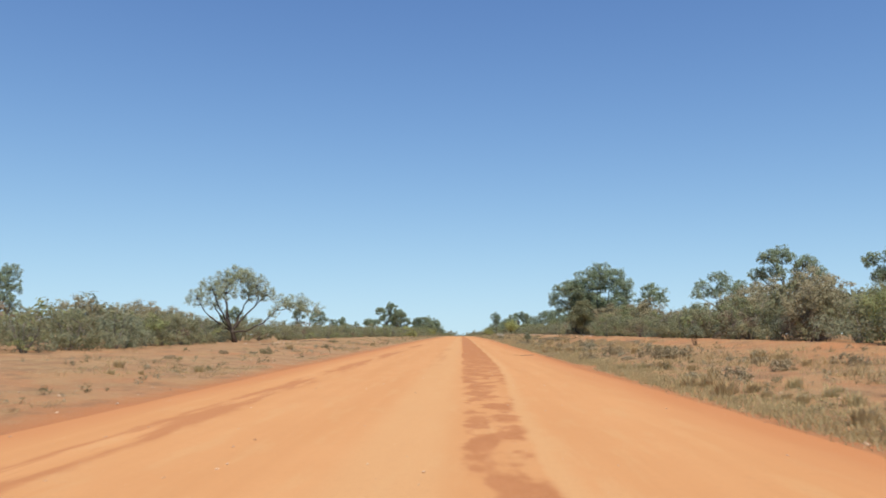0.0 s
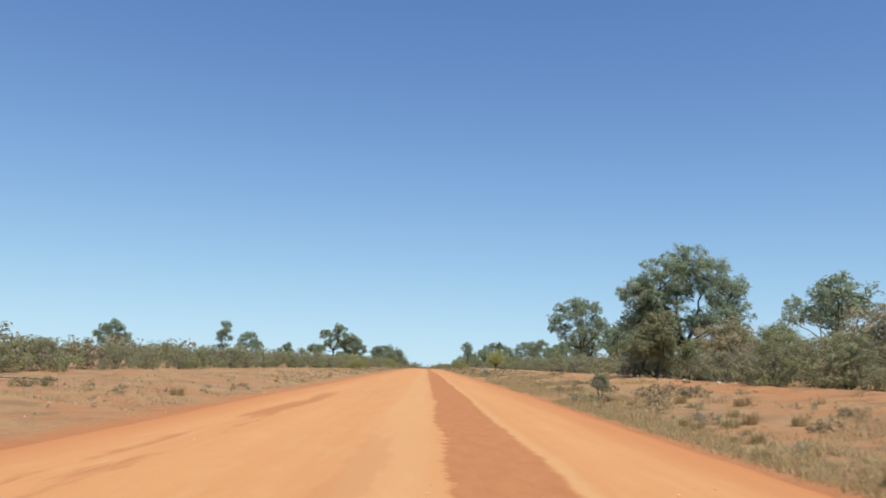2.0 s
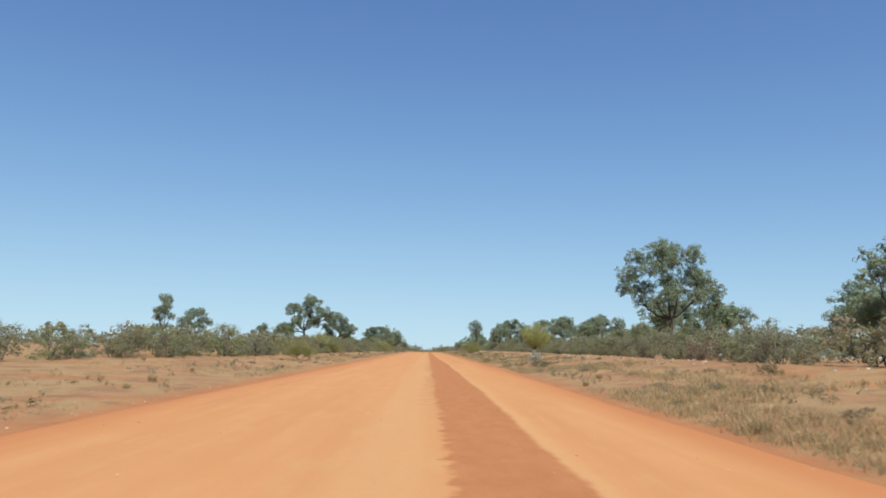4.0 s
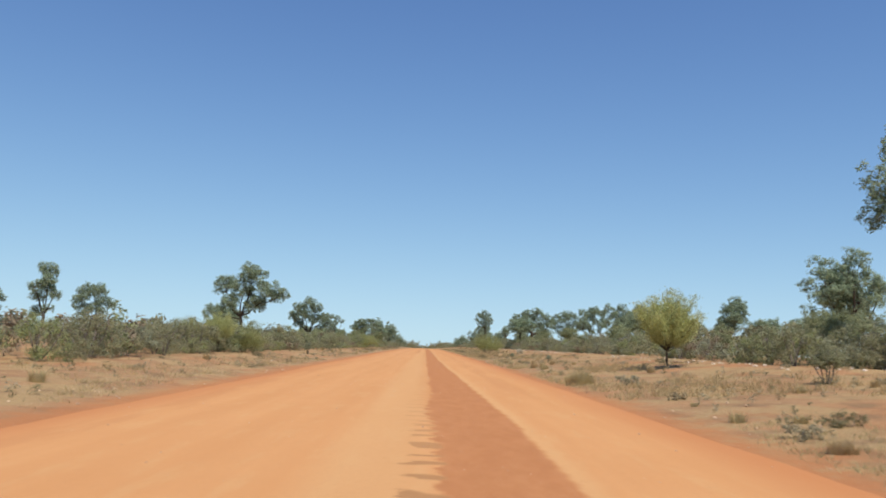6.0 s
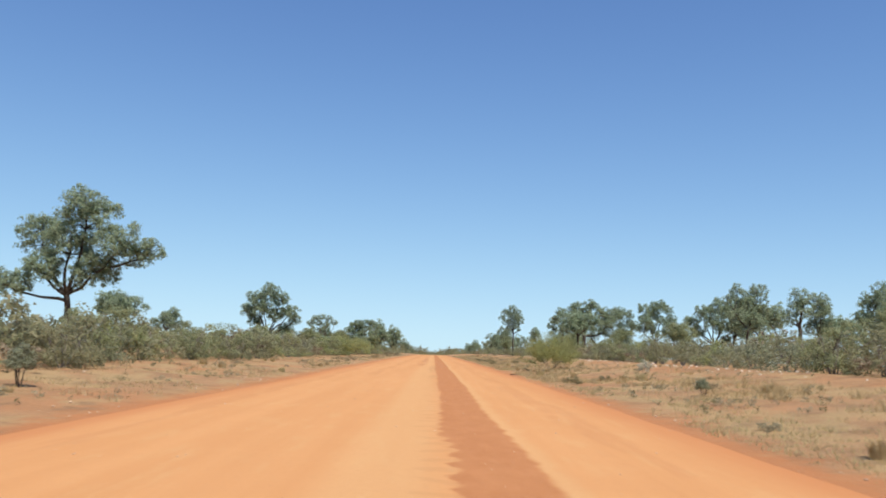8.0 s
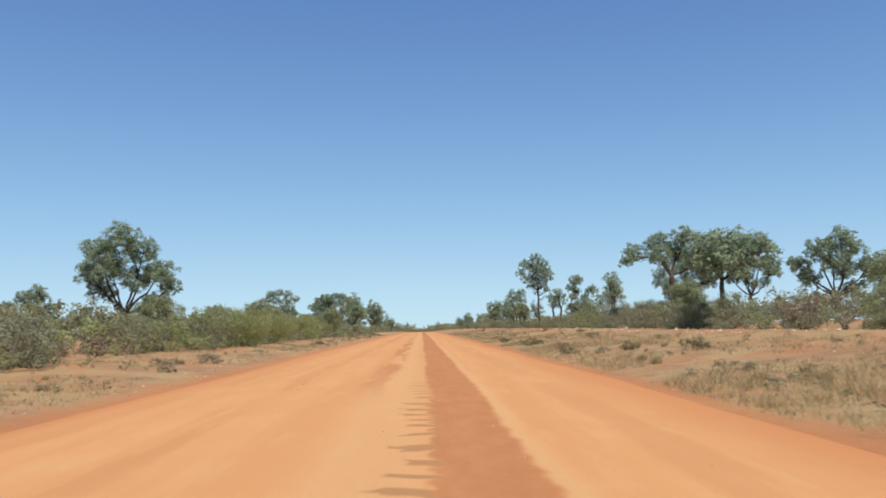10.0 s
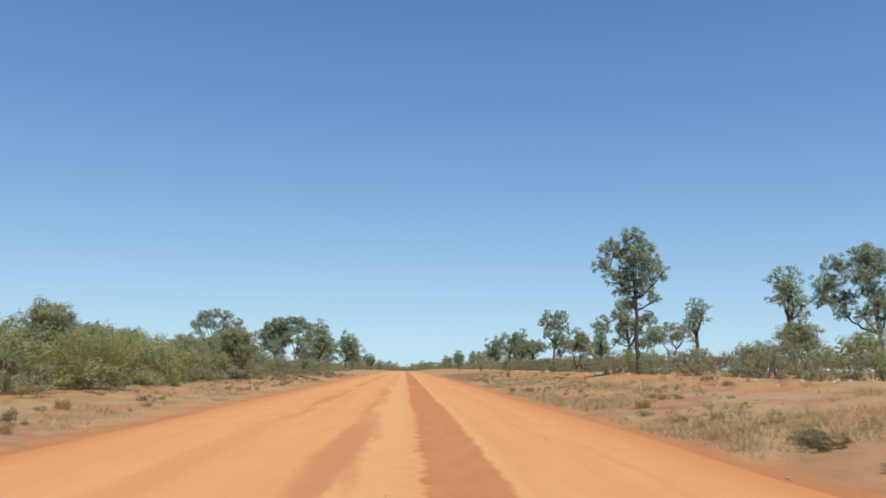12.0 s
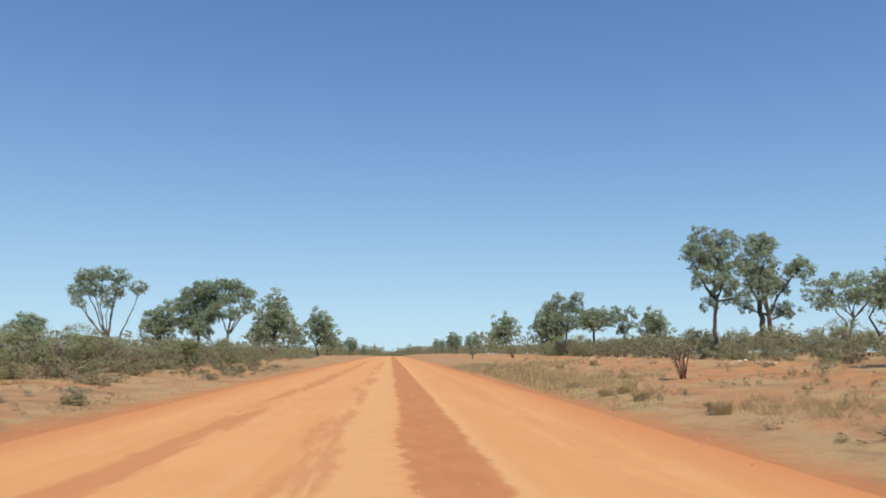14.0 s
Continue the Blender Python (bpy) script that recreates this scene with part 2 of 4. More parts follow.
def soil_material():
    """Red soil under leaf litter, dust and thin dry grass; bare and redder on the low bank and along the road."""
    g = Graph("verge_soil")
    p = g.place()
    x, y, _ = g.xyz(p)
    wide_spots = g.noise(p, 0.16, 4)
    spots = g.noise(p, 0.55, 5, 0.62)
    small = g.noise(p, 1.9, 5, 0.65)
    fine = g.noise(p, 7.0, 5, 0.7)
    grain = g.noise(p, 34.0, 4, 0.7)
    col = g.mix(g.ease(spots, 0.38, 0.64), SOIL_TAN, SOIL_BROWN)
    col = g.mix(g.ease(wide_spots, 0.48, 0.62, 0.0, 0.65), col, SOIL_RED)
    # the bank: bare red earth along two stretches, greyer between them
    bare = g.math("MAXIMUM", g.ease(y, 128.0, 150.0, 1.0, 0.12), g.ease(y, 335.0, 365.0))
    bank = g.math("MULTIPLY", g.ease(g.math("ADD", x, g.math("MULTIPLY", g.math("SUBTRACT", small, 0.5), 5.0)), 10.5, 13.5), g.ease(x, 16.5, 19.0, 1.0, 0.0))
    col = g.mix(g.math("MULTIPLY", g.math("MULTIPLY", bank, bare), g.ease(spots, 0.34, 0.6, 0.95, 0.35)), col, BANK_RED)
    # patches of straw, of litter and of crumbs
    straw = g.noise(g.scaled(p, (1, 0.55, 1)), 0.5, 5, 0.6)
    col = g.mix(g.math("MULTIPLY", g.math("MULTIPLY", g.ease(straw, 0.46, 0.57), g.ease(small, 0.3, 0.6, 0.45, 0.85)), g.ease(y, 55.0, 125.0, 0.45, 1.0)), col, DRY_GRASS)
    col = g.mix(g.math("MULTIPLY", g.ease(g.noise(g.scaled(p, (1, 0.7, 1)), 0.8, 5, 0.65), 0.53, 0.64), 0.6), col, LITTER)
    col = g.mix(g.math("MULTIPLY", g.ease(fine, 0.48, 0.7), 0.5), col, LITTER)
    off = g.math("ABSOLUTE", g.math("ADD", g.math("ADD", x, 0.95), g.math("MULTIPLY", g.math("SUBTRACT", small, 0.5), 2.6)))
    col = g.mix(g.ease(off, 5.7, 7.3, 0.85, 0.0), col, CLAY_RED)
    col = g.mix(g.ease(grain, 0.35, 0.75, 0.0, 0.35), col, LITTER)
    col = g.mix(g.math("MULTIPLY", g.ease(g.noise(p, 21.0, 2, 0.5), 0.68, 0.74), 0.6), col, PALE_CRUMB)
    g.bump(g.math("ADD", g.math("ADD", fine, g.math("MULTIPLY", grain, 0.5)), g.math("MULTIPLY", small, 1.2)), 0.7, 0.06)
    return g.done(col, 0.95, 0.1)


# the ripple troughs' shade, put in as a darker sand colour
TROUGH_SHADE = (0.335, 0.168, 0.072)
SAND_PALE, SAND_DEEP, SAND_TRACK = (0.585, 0.291, 0.120), (0.53, 0.249, 0.097), (0.575, 0.328, 0.145)
CLAY, CLAY_PALE, CLAY_RED, GRIT = (0.365, 0.136, 0.052), (0.42, 0.17, 0.068), (0.47, 0.18, 0.068), (0.46, 0.235, 0.10)
SOIL_TAN, SOIL_BROWN, SOIL_RED, LITTER, DRY_GRASS = (0.41, 0.232, 0.115), (0.31, 0.179, 0.091), (0.44, 0.20, 0.088), (0.21, 0.13, 0.07), (0.41, 0.287, 0.138)
BANK_RED, PALE_CRUMB = (0.50, 0.215, 0.088), (0.62, 0.48, 0.34)
ROAD, SOIL = road_material(), soil_material()


def plain_material(name, dark, light, scale=6.0, rough=0.9):
    g = Graph(name)
    n = g.noise(g.place(), scale, 4)
    col = g.mix(g.ease(n, 0.3, 0.7), dark, light)
    col = g.mix(g.math("MULTIPLY", g.island(), 0.5), col, light)
    g.bump(n, 0.5, 0.02)
    return g.done(col, rough)


STONE = plain_material("pale_stone", (0.44, 0.33, 0.23), (0.74, 0.62, 0.49))
PEBBLE = plain_material("road_pebble", (0.24, 0.13, 0.08), (0.66, 0.47, 0.31))
DEADWOOD = plain_material("grey_dead_wood", (0.13, 0.082, 0.05), (0.37, 0.265, 0.175), 9.0)
GRASS_DRY = leaf_material("dry_grass", (0.40, 0.29, 0.145), (0.60, 0.465, 0.25), (0.53, 0.38, 0.19), 0.3, 0.45)
GRASS_GREEN = leaf_material("olive_grass", (0.36, 0.30, 0.14), (0.58, 0.47, 0.24), (0.60, 0.45, 0.25), 0.3, 0.5)

# ---- ground and road ----
EDGE_L, EDGE_R = -7.3, 5.3
ACROSS = [(-3000, 4.0), (-60, 0.6), (-20, 0.5), (-13, 0.4), (-9.5, 0.12), (-7.6, 0.0), (5.6, 0.0), (7.0, 0.14), (11.0, 0.5), (14.0, 0.8), (15.6, 1.02), (17.5, 0.96), (24, 1.0), (60, 1.1), (3000, 4.0)]
AX, AZ = np.array([a for a, _ in ACROSS]), np.array([b for _, b in ACROSS])


def lumps(x, y):
    """Small unevenness of the verges, none on the road."""
    w = min(1.0, max(0.0, (abs(x + 0.95) - 6.3) / 3.0))
    if w == 0 or abs(x) > 90:
        return 0.0
    return w * (0.07 * noise.noise((x * 0.22, y * 0.22, 3.1)) + 0.045 * noise.noise((x * 0.9, y * 0.9, 7.7)))


def height(x, y):
    """The ground's height."""
    return swell(y) + float(np.interp(x, AX, AZ)) + lumps(x, y)


def mesh_of(name, verts, faces, mat, smooth=False):
    me = bpy.data.meshes.new(name)
    me.from_pydata([tuple(v) for v in verts] if not isinstance(verts, list) else verts, [], faces if isinstance(faces, list) else faces.tolist())
    if mat is not None:
        me.materials.append(mat)
    if smooth:
        me.polygons.foreach_set("use_smooth", [True] * len(me.polygons))
    me.update()
    return me


def sheet(name, xs, ys, zf, mat):
    verts = [(x, y, zf(x, y)) for y in ys for x in xs]
    w = len(xs)
    faces = [(j * w + i, j * w + i + 1, (j + 1) * w + i + 1, (j + 1) * w + i) for j in range(len(ys) - 1) for i in range(w - 1)]
    return new(name, mesh_of(name, verts, faces, mat, True))


def steps(*spans):
    out = []
    for a, b, d in spans:
        n = max(1, round((b - a) / d))
        out += [a + (b - a) * i / n for i in range(n)]
    return out + [spans[-1][1]]


gx = steps((-3000, -200, 400), (-200, -60, 20), (-60, -24, 3), (-24, -7, 0.6), (-7, 5, 2), (5, 22, 0.6), (22, 60, 3), (60, 200, 20), (200, 3000, 400))
gy = steps((-600, -40, 80), (-40, 450, 1.2), (450, 700, 4), (700, 1500, 20), (1500, 4000, 250))
ground = sheet("ground", gx, gy, lambda x, y: height(x, y) - 0.07 * max(0.0, min(1.0, (6.0 - abs(x + 0.95)) / 0.8)), SOIL)
tagged(ground, "dry red soil with leaf litter beside the road", "ground", kind="structure")


def road_z(x, y):
    c = x + 0.95
    lip = max(0.0, (abs(c) - 5.7) / 0.6)
    track = 0.02 * noise.noise((x * 0.8, y * 0.06, 1.3))
    return swell(y) + 0.035 * (1 - (c / 6.3) ** 2) + track * (1 - lip) - 0.05 * lip


rx = steps((EDGE_L, EDGE_R, 0.45))
ry = steps((-60, 450, 1.2), (450, 1500, 12))
verts = []
for y in ry:
    for x in rx:
        u = (x - EDGE_L) / (EDGE_R - EDGE_L)
        e = abs(2 * u - 1) ** 6 * (0.42 * noise.noise((u * 9, y * 0.07, 0.4)) + 0.16 * noise.noise((u * 9, y * 0.45, 2.2)))
        verts.append((x + e, y, road_z(x, y)))
w = len(rx)
road = new("road", mesh_of("road", verts, [(j * w + i, j * w + i + 1, (j + 1) * w + i + 1, (j + 1) * w + i) for j in range(len(ry) - 1) for i in range(w - 1)], ROAD, True))
tagged(road, "wide graded dirt road of orange sand and red clay", "road", kind="structure")


# ---- plants ----
def tube(verts, faces, pts, radii, sides=6):
    """A tapered limb along pts."""
    start = len(verts)
    for k, (p, r) in enumerate(zip(pts, radii)):
        d = (pts[min(k + 1, len(pts) - 1)] - pts[max(k - 1, 0)]).normalized()
        s = d.orthogonal().normalized()
        o = d.cross(s)
        for i in range(sides):
            a = 2 * math.pi * i / sides
            v = p + r * (math.cos(a) * s + math.sin(a) * o)
            verts.append((v.x, v.y, v.z))
    for k in range(len(pts) - 1):
        for i in range(sides):
            a, b = start + k * sides + i, start + k * sides + (i + 1) % sides
            faces.append((a, b, b + sides, a + sides))
    faces.append(tuple(start + (len(pts) - 1) * sides + i for i in range(sides)))


def limb(verts, faces, rng, a, b, r0, r1, sag=0.0, n=6, sides=5, wild=0.08):
    pts = []
    side = Vector((rng.uniform(-1, 1), rng.uniform(-1, 1), rng.uniform(-0.5, 0.5)))
    length = (b - a).length
    for k in range(n + 1):
        u = k / n
        p = a.lerp(b, u) + side * (wild * length * math.sin(u * math.pi)) + Vector((0, 0, sag * length * math.sin(u * math.pi)))
        if 0 < k < n:
            p += Vector((rng.uniform(-1, 1), rng.uniform(-1, 1), rng.uniform(-1, 1))) * 0.022 * length
        pts.append(p)
    tube(verts, faces, pts, [r0 + (r1 - r0) * (k / n) ** 0.8 for k in range(n + 1)], sides)
    return pts


def leaves(npr, centre, radius, cover, size, flat=0.75, clumps=12, hang=0.0, spread=0.34):
    """Leaves of one puff of foliage: small clumps over its upper outside, each a shell of pointed blades that face outwards.
    cover: how thickly they hide what is behind them."""
    count = max(12, int(cover * 6.3 * (radius / size) ** 2))
    cl = npr.normal(size=(clumps, 3)) + np.array([0, 0, 0.25])
    cl /= np.linalg.norm(cl, axis=1)[:, None]
    cl *= npr.uniform(0.3, 0.74, (clumps, 1)) * radius
    own = npr.uniform(0.7, 1.3, clumps) * spread * radius
    pick = npr.integers(0, clumps, count)
    way = npr.normal(size=(count, 3)) + np.array([0, 0, 0.35])
    way /= np.linalg.norm(way, axis=1)[:, None]
    p = cl[pick] + way * own[pick][:, None] * npr.uniform(0.35, 1.12, (count, 1))
    p[:, 2] *= flat
    out = p / (np.linalg.norm(p, axis=1)[:, None] + 1e-6)
    nrm = way * 0.75 + out * 0.5 + npr.normal(size=(count, 3)) * 0.27 + np.array([0, 0, 0.3])
    nrm /= np.linalg.norm(nrm, axis=1)[:, None]
    t = npr.normal(size=(count, 3)) - np.array([0, 0, hang])
    t -= (t * nrm).sum(1)[:, None] * nrm
    t /= np.linalg.norm(t, axis=1)[:, None] + 1e-6
    s = np.cross(nrm, t)
    ln = npr.uniform(0.65, 1.35, (count, 1)) * size
    wd = ln * npr.uniform(0.42, 0.72, (count, 1))
    c = p + np.array(centre)
    return np.stack([c + t * ln * 0.6, c - t * ln * 0.4 + s * wd * 0.5, c - t * ln * 0.4 - s * wd * 0.5], 1).reshape(-1, 3)


def leaf_mesh(name, quads, mat):
    v = np.concatenate(quads)
    n = len(v) // 3
    me = bpy.data.meshes.new(name)
    me.vertices.add(len(v))
    me.vertices.foreach_set("co", v.astype(np.float32).ravel())
    me.loops.add(n * 3)
    me.loops.foreach_set("vertex_index", np.arange(n * 3, dtype=np.int32))
    me.polygons.add(n)
    me.polygons.foreach_set("loop_start", np.arange(0, n * 3, 3, dtype=np.int32))
    me.materials.append(mat)
    me.update(calc_edges=True)
    me.validate()
    return me


def part(name, me, parent, label=""):
    ob = new(name, me)
    ob.parent = parent
    if label:
        ob["label"] = label
    return ob


def tree(seed, tall, wide, bare, puffs, puff, leaf=LEAF_GUM, bark=BARK_DARK, stems=1, flat=0.85, lobes=5, lean=(0.0, 0.0), cover=1.0, size=0.2, girth=None, hang=0.3, sprays=0, wander=0.05, top=0.0, boughs=(), fork=None, dense=1.95, chain=0.35):
    """A tree at the origin. tall: its height; wide: half the crown's width; bare: height of the crown's underside.
    The crown is made of lobes, each a cluster of leafy puffs at the end of a bough; top lifts the lobes to the crown's top; stems: trunks from the ground.
    boughs: the lobes of a tree of marked shape, each as its way across the road, its height and its radius; fork: where the trunk divides;
    chain: how far a bough rather grows from the trunk than from another bough."""
    rng, npr = random.Random(seed), np.random.default_rng(seed)
    root = new("tree", None)
    root.empty_display_size = 0.5
    tv, tf, quads = [], [], []
    girth = girth or 0.024 * tall + 0.04
    deep = tall - bare
    # the lobes
    turn0 = rng.uniform(0, 6.28)
    heads = []
    for i in range(lobes):
        big = rng.uniform(0.48, 0.66) if lobes > 2 else 0.85
        if lobes == 1:
            big = 1.0
        rh = wide * big
        rv = min(deep * 0.5, max(0.34 * deep, rh * 0.85))
        u = i / max(1, lobes - 1)
        a = turn0 + i * 2.39996 + rng.uniform(-0.35, 0.35)
        off = (wide - rh) * (0.25 if i == 0 and lobes > 1 else rng.uniform(0.8, 1.0))
        z = tall - rv - (deep - 2 * rv) * min(1.0, max(0.0, u * (1 - top) + rng.uniform(-0.08, 0.08)))
        heads.append((Vector((math.cos(a) * off + lean[0] * z / tall, math.sin(a) * off + lean[1] * z / tall, z)), rh, rv))
    if boughs:
        heads = [(Vector((bx, rng.uniform(-0.45, 0.45) * wide, bz)), br, br * 0.85) for bx, bz, br in boughs]
    total = sum(rh * rh for _, rh, _ in heads)
    bases = [Vector((rng.uniform(-0.36, 0.36) * (stems > 1), rng.uniform(-0.36, 0.36) * (stems > 1), -0.15)) for _ in range(stems)]
    forks = []
    for b in bases:
        f = Vector((lean[0] * 0.45 + rng.uniform(-0.1, 0.1) * wide, lean[1] * 0.45 + rng.uniform(-0.1, 0.1) * wide, (fork or bare + deep * 0.1) + deep * rng.uniform(-0.04, 0.08)))
        if stems > 1:
            f += Vector((rng.uniform(-0.4, 0.4) * wide, rng.uniform(-0.4, 0.4) * wide, -deep * 0.1))
        forks.append(limb(tv, tf, rng, b, f, girth / math.sqrt(stems), girth * 0.62 / math.sqrt(stems), n=8, sides=8, wild=wander))
        tube(tv, tf, [b, b + Vector((0, 0, 0.25))], [girth * 1.5 / math.sqrt(stems), girth / math.sqrt(stems)], 8)
    # boughs grow from the trunk and from one another, the nearest first
    grown_from = [(p, 1.0, i) for pts in forks for i, p in enumerate(pts) if i > 5]
    heads.sort(key=lambda h: min((h[0] - q[-1]).length for q in forks))
    for head, rh, rv in heads:
        start, thick, _ = min(grown_from, key=lambda c: (c[0] - head).length + 2.0 * max(0.0, c[0].z - head.z + 0.5 * rv) + (chain * (tall - bare) if c[1] < 1 else 0.0))
        r0 = girth * thick * rng.uniform(0.42, 0.55) / math.sqrt(stems)
        bough = limb(tv, tf, rng, start, head + Vector((0, 0, -0.1 * rv)), r0, max(0.02, r0 * 0.3), -0.05, 7, 6, wander + 0.03)
        grown_from += [(p, thick * 0.62, i) for i, p in enumerate(bough) if 1 < i < 6]
        if boughs:
            own0, reach_h, reach_v = rh * 0.5, rh * 1.32, rv * 1.3
            n = max(8, round(dense * 11 * min(1.25, rh)))
        else:
            own0, reach_h, reach_v = puff, rh, rv
            n = max(4, round(dense * puffs * rh * rh / total))
        spin = rng.uniform(0, 6.28)
        for k in range(n):
            dz = 1 - 1.85 * (k + 0.5) / n
            w = spin + k * 2.39996 + rng.uniform(-0.5, 0.5)
            q, r = math.sqrt(max(0.0, 1 - dz * dz)), rng.uniform(0.6, 1.06)
            if k % 5 == 4:
                r *= 0.5
            own = own0 * rng.uniform(0.66, 1.25)
            c = head + Vector((math.cos(w) * q * r * max(0.1, reach_h - own * 0.5), math.sin(w) * q * r * max(0.1, reach_h - own * 0.5), dz * r * max(0.1, reach_v - own * flat * 0.6)))
            from_ = min(bough[3:], key=lambda p: (p - c).length + 0.4 * max(0.0, p.z - c.z))
            run = limb(tv, tf, rng, from_, c + Vector((0, 0, -0.1 * own)), max(0.012, r0 * rng.uniform(0.2, 0.3)), 0.01, 0.06, 4, 3, 0.10)
            e = c + Vector((rng.uniform(-1, 1), rng.uniform(-1, 1), rng.uniform(-0.3, 0.9) * flat)) * own * 0.85
            if k % 3 == 0:
                limb(tv, tf, rng, run[rng.choice((1, 2, 3))], e, 0.012, 0.006, 0.05, 2, 3, 0.1)
            quads.append(leaves(npr, c, own, cover * 1.3, size, flat, 12, hang))
    for _ in range(sprays):
        a = rng.choice(forks)[rng.randint(3, 6)]
        e = a + Vector((rng.uniform(0.2, 0.5) * wide * rng.choice((1, 1, -1)), rng.uniform(-0.4, 0.4) * wide, rng.uniform(0.1, 0.6)))
        limb(tv, tf, rng, a, e, girth * 0.12, 0.01, 0.1, 4, 4, 0.1)
        quads.append(leaves(npr, e, puff * 0.55, cover * 0.7, size, flat, 7, hang))
    # stretch it to its true height and width
    if not boughs:
        pts = np.concatenate(quads)
        kz = tall / np.percentile(pts[:, 2], 99.7)
        kx = wide / np.percentile(np.hypot(pts[:, 0] - lean[0] * 0.7, pts[:, 1] - lean[1] * 0.7), 98.5)
        quads = [q * np.array([kx, kx, kz]) for q in quads]
        tv = [(x * kx, y * kx, z * kz) for x, y, z in tv]
    part("trunk", mesh_of("trunk", tv, tf, bark, True), root, "forked tapering trunk with limbs")
    part("crown", leaf_mesh("crown", quads, leaf), root, "open crown of small leaves")
    return root


def plumed(seed, tall, wide, bare, plumes, leaf, name="tree", stems=1, girth=0.06, bark=BARK_DARK, count=420, size=0.13, fat=0.16, cup=0.55, crown="crown", base="trunk", bumps=4, heads=0, blade=0.16):
    """A feathery wattle at the origin: plumes of fine leaves fan upwards from a short trunk or from many stems."""
    rng, npr = random.Random(seed), np.random.default_rng(seed)
    root = new(name, None)
    root.empty_display_size = 0.4
    tv, tf, quads = [], [], []
    foot = []
    for i in range(stems):
        a = 2 * math.pi * i / stems + rng.uniform(-0.4, 0.4)
        d = Vector((math.cos(a), math.sin(a), 0))
        foot.append(limb(tv, tf, rng, d * 0.05 * (stems > 1) + Vector((0, 0, -0.1)), d * wide * rng.uniform(0.15, 0.4) * (stems > 1) + Vector((0, 0, bare)), girth, girth * 0.6, 0.0, 5, 6, 0.05))
    for i in range(plumes):
        a = i * 2.39996 + rng.uniform(-0.4, 0.4)
        r = math.sqrt((i + 0.5) / plumes)
        tip = Vector((math.cos(a) * r * wide, math.sin(a) * r * wide, tall * (1 - (1 - cup) * r ** 3 * rng.uniform(0.4, 1.3)) * (0.9 + 0.1 * math.cos(bumps * a + 5 * r)) * rng.uniform(0.88, 1.0)))
        if heads:
            # several plumes share a head, so that the crown's outline is lumpy
            j = i % heads
            b, e = j * 2.39996 + 0.5, math.sqrt((j + 0.4) / heads)
            tip = Vector((math.cos(b) * e * wide, math.sin(b) * e * wide, tall - (1 - cup) * tall * e ** 2.6 * (0.75 + 0.5 * (j * 0.618 % 1)) - 0.3 * (j % 3 == 1)))
            tip = tip.lerp(Vector((0, 0, bare)), 0.42 * (i // heads) / (plumes / heads)) + Vector((rng.gauss(0, 0.1), rng.gauss(0, 0.1), rng.gauss(0, 0.08))) * wide * 0.5
        stem = min(foot, key=lambda q: (q[-1].xy - tip.xy).length)
        run = limb(tv, tf, rng, stem[-1] if rng.random() < 0.7 else stem[-2], tip, girth * 0.35, 0.006, -0.10, 8, 4, 0.05)
        for k in range(3, 9):
            grow = 0.65 + 0.6 * math.sin((k - 2.4) / 6.6 * math.pi)
            n = int(count / 6 * grow)
            c = np.array(run[k]) + npr.normal(size=(n, 3)) * fat * grow * np.array([1, 1, 0.9])
            up = np.array((run[min(k + 1, 8)] - run[k - 1]).normalized())
            t = up + npr.normal(size=(n, 3)) * 0.45
            t /= np.linalg.norm(t, axis=1)[:, None]
            s = np.cross(t, npr.normal(size=(n, 3)))
            s /= np.linalg.norm(s, axis=1)[:, None] + 1e-6
            ln = npr.uniform(0.7, 1.4, (n, 1)) * size
            quads.append(np.stack([c + t * ln * 0.7, c - t * ln * 0.3 + s * ln * blade, c - t * ln * 0.3 - s * ln * blade], 1).reshape(-1, 3))
    part(base, mesh_of(base, tv, tf, bark, True), root)
    part(crown, leaf_mesh(crown, quads, leaf), root, "feathery upright sprays of fine leaves")
    return root


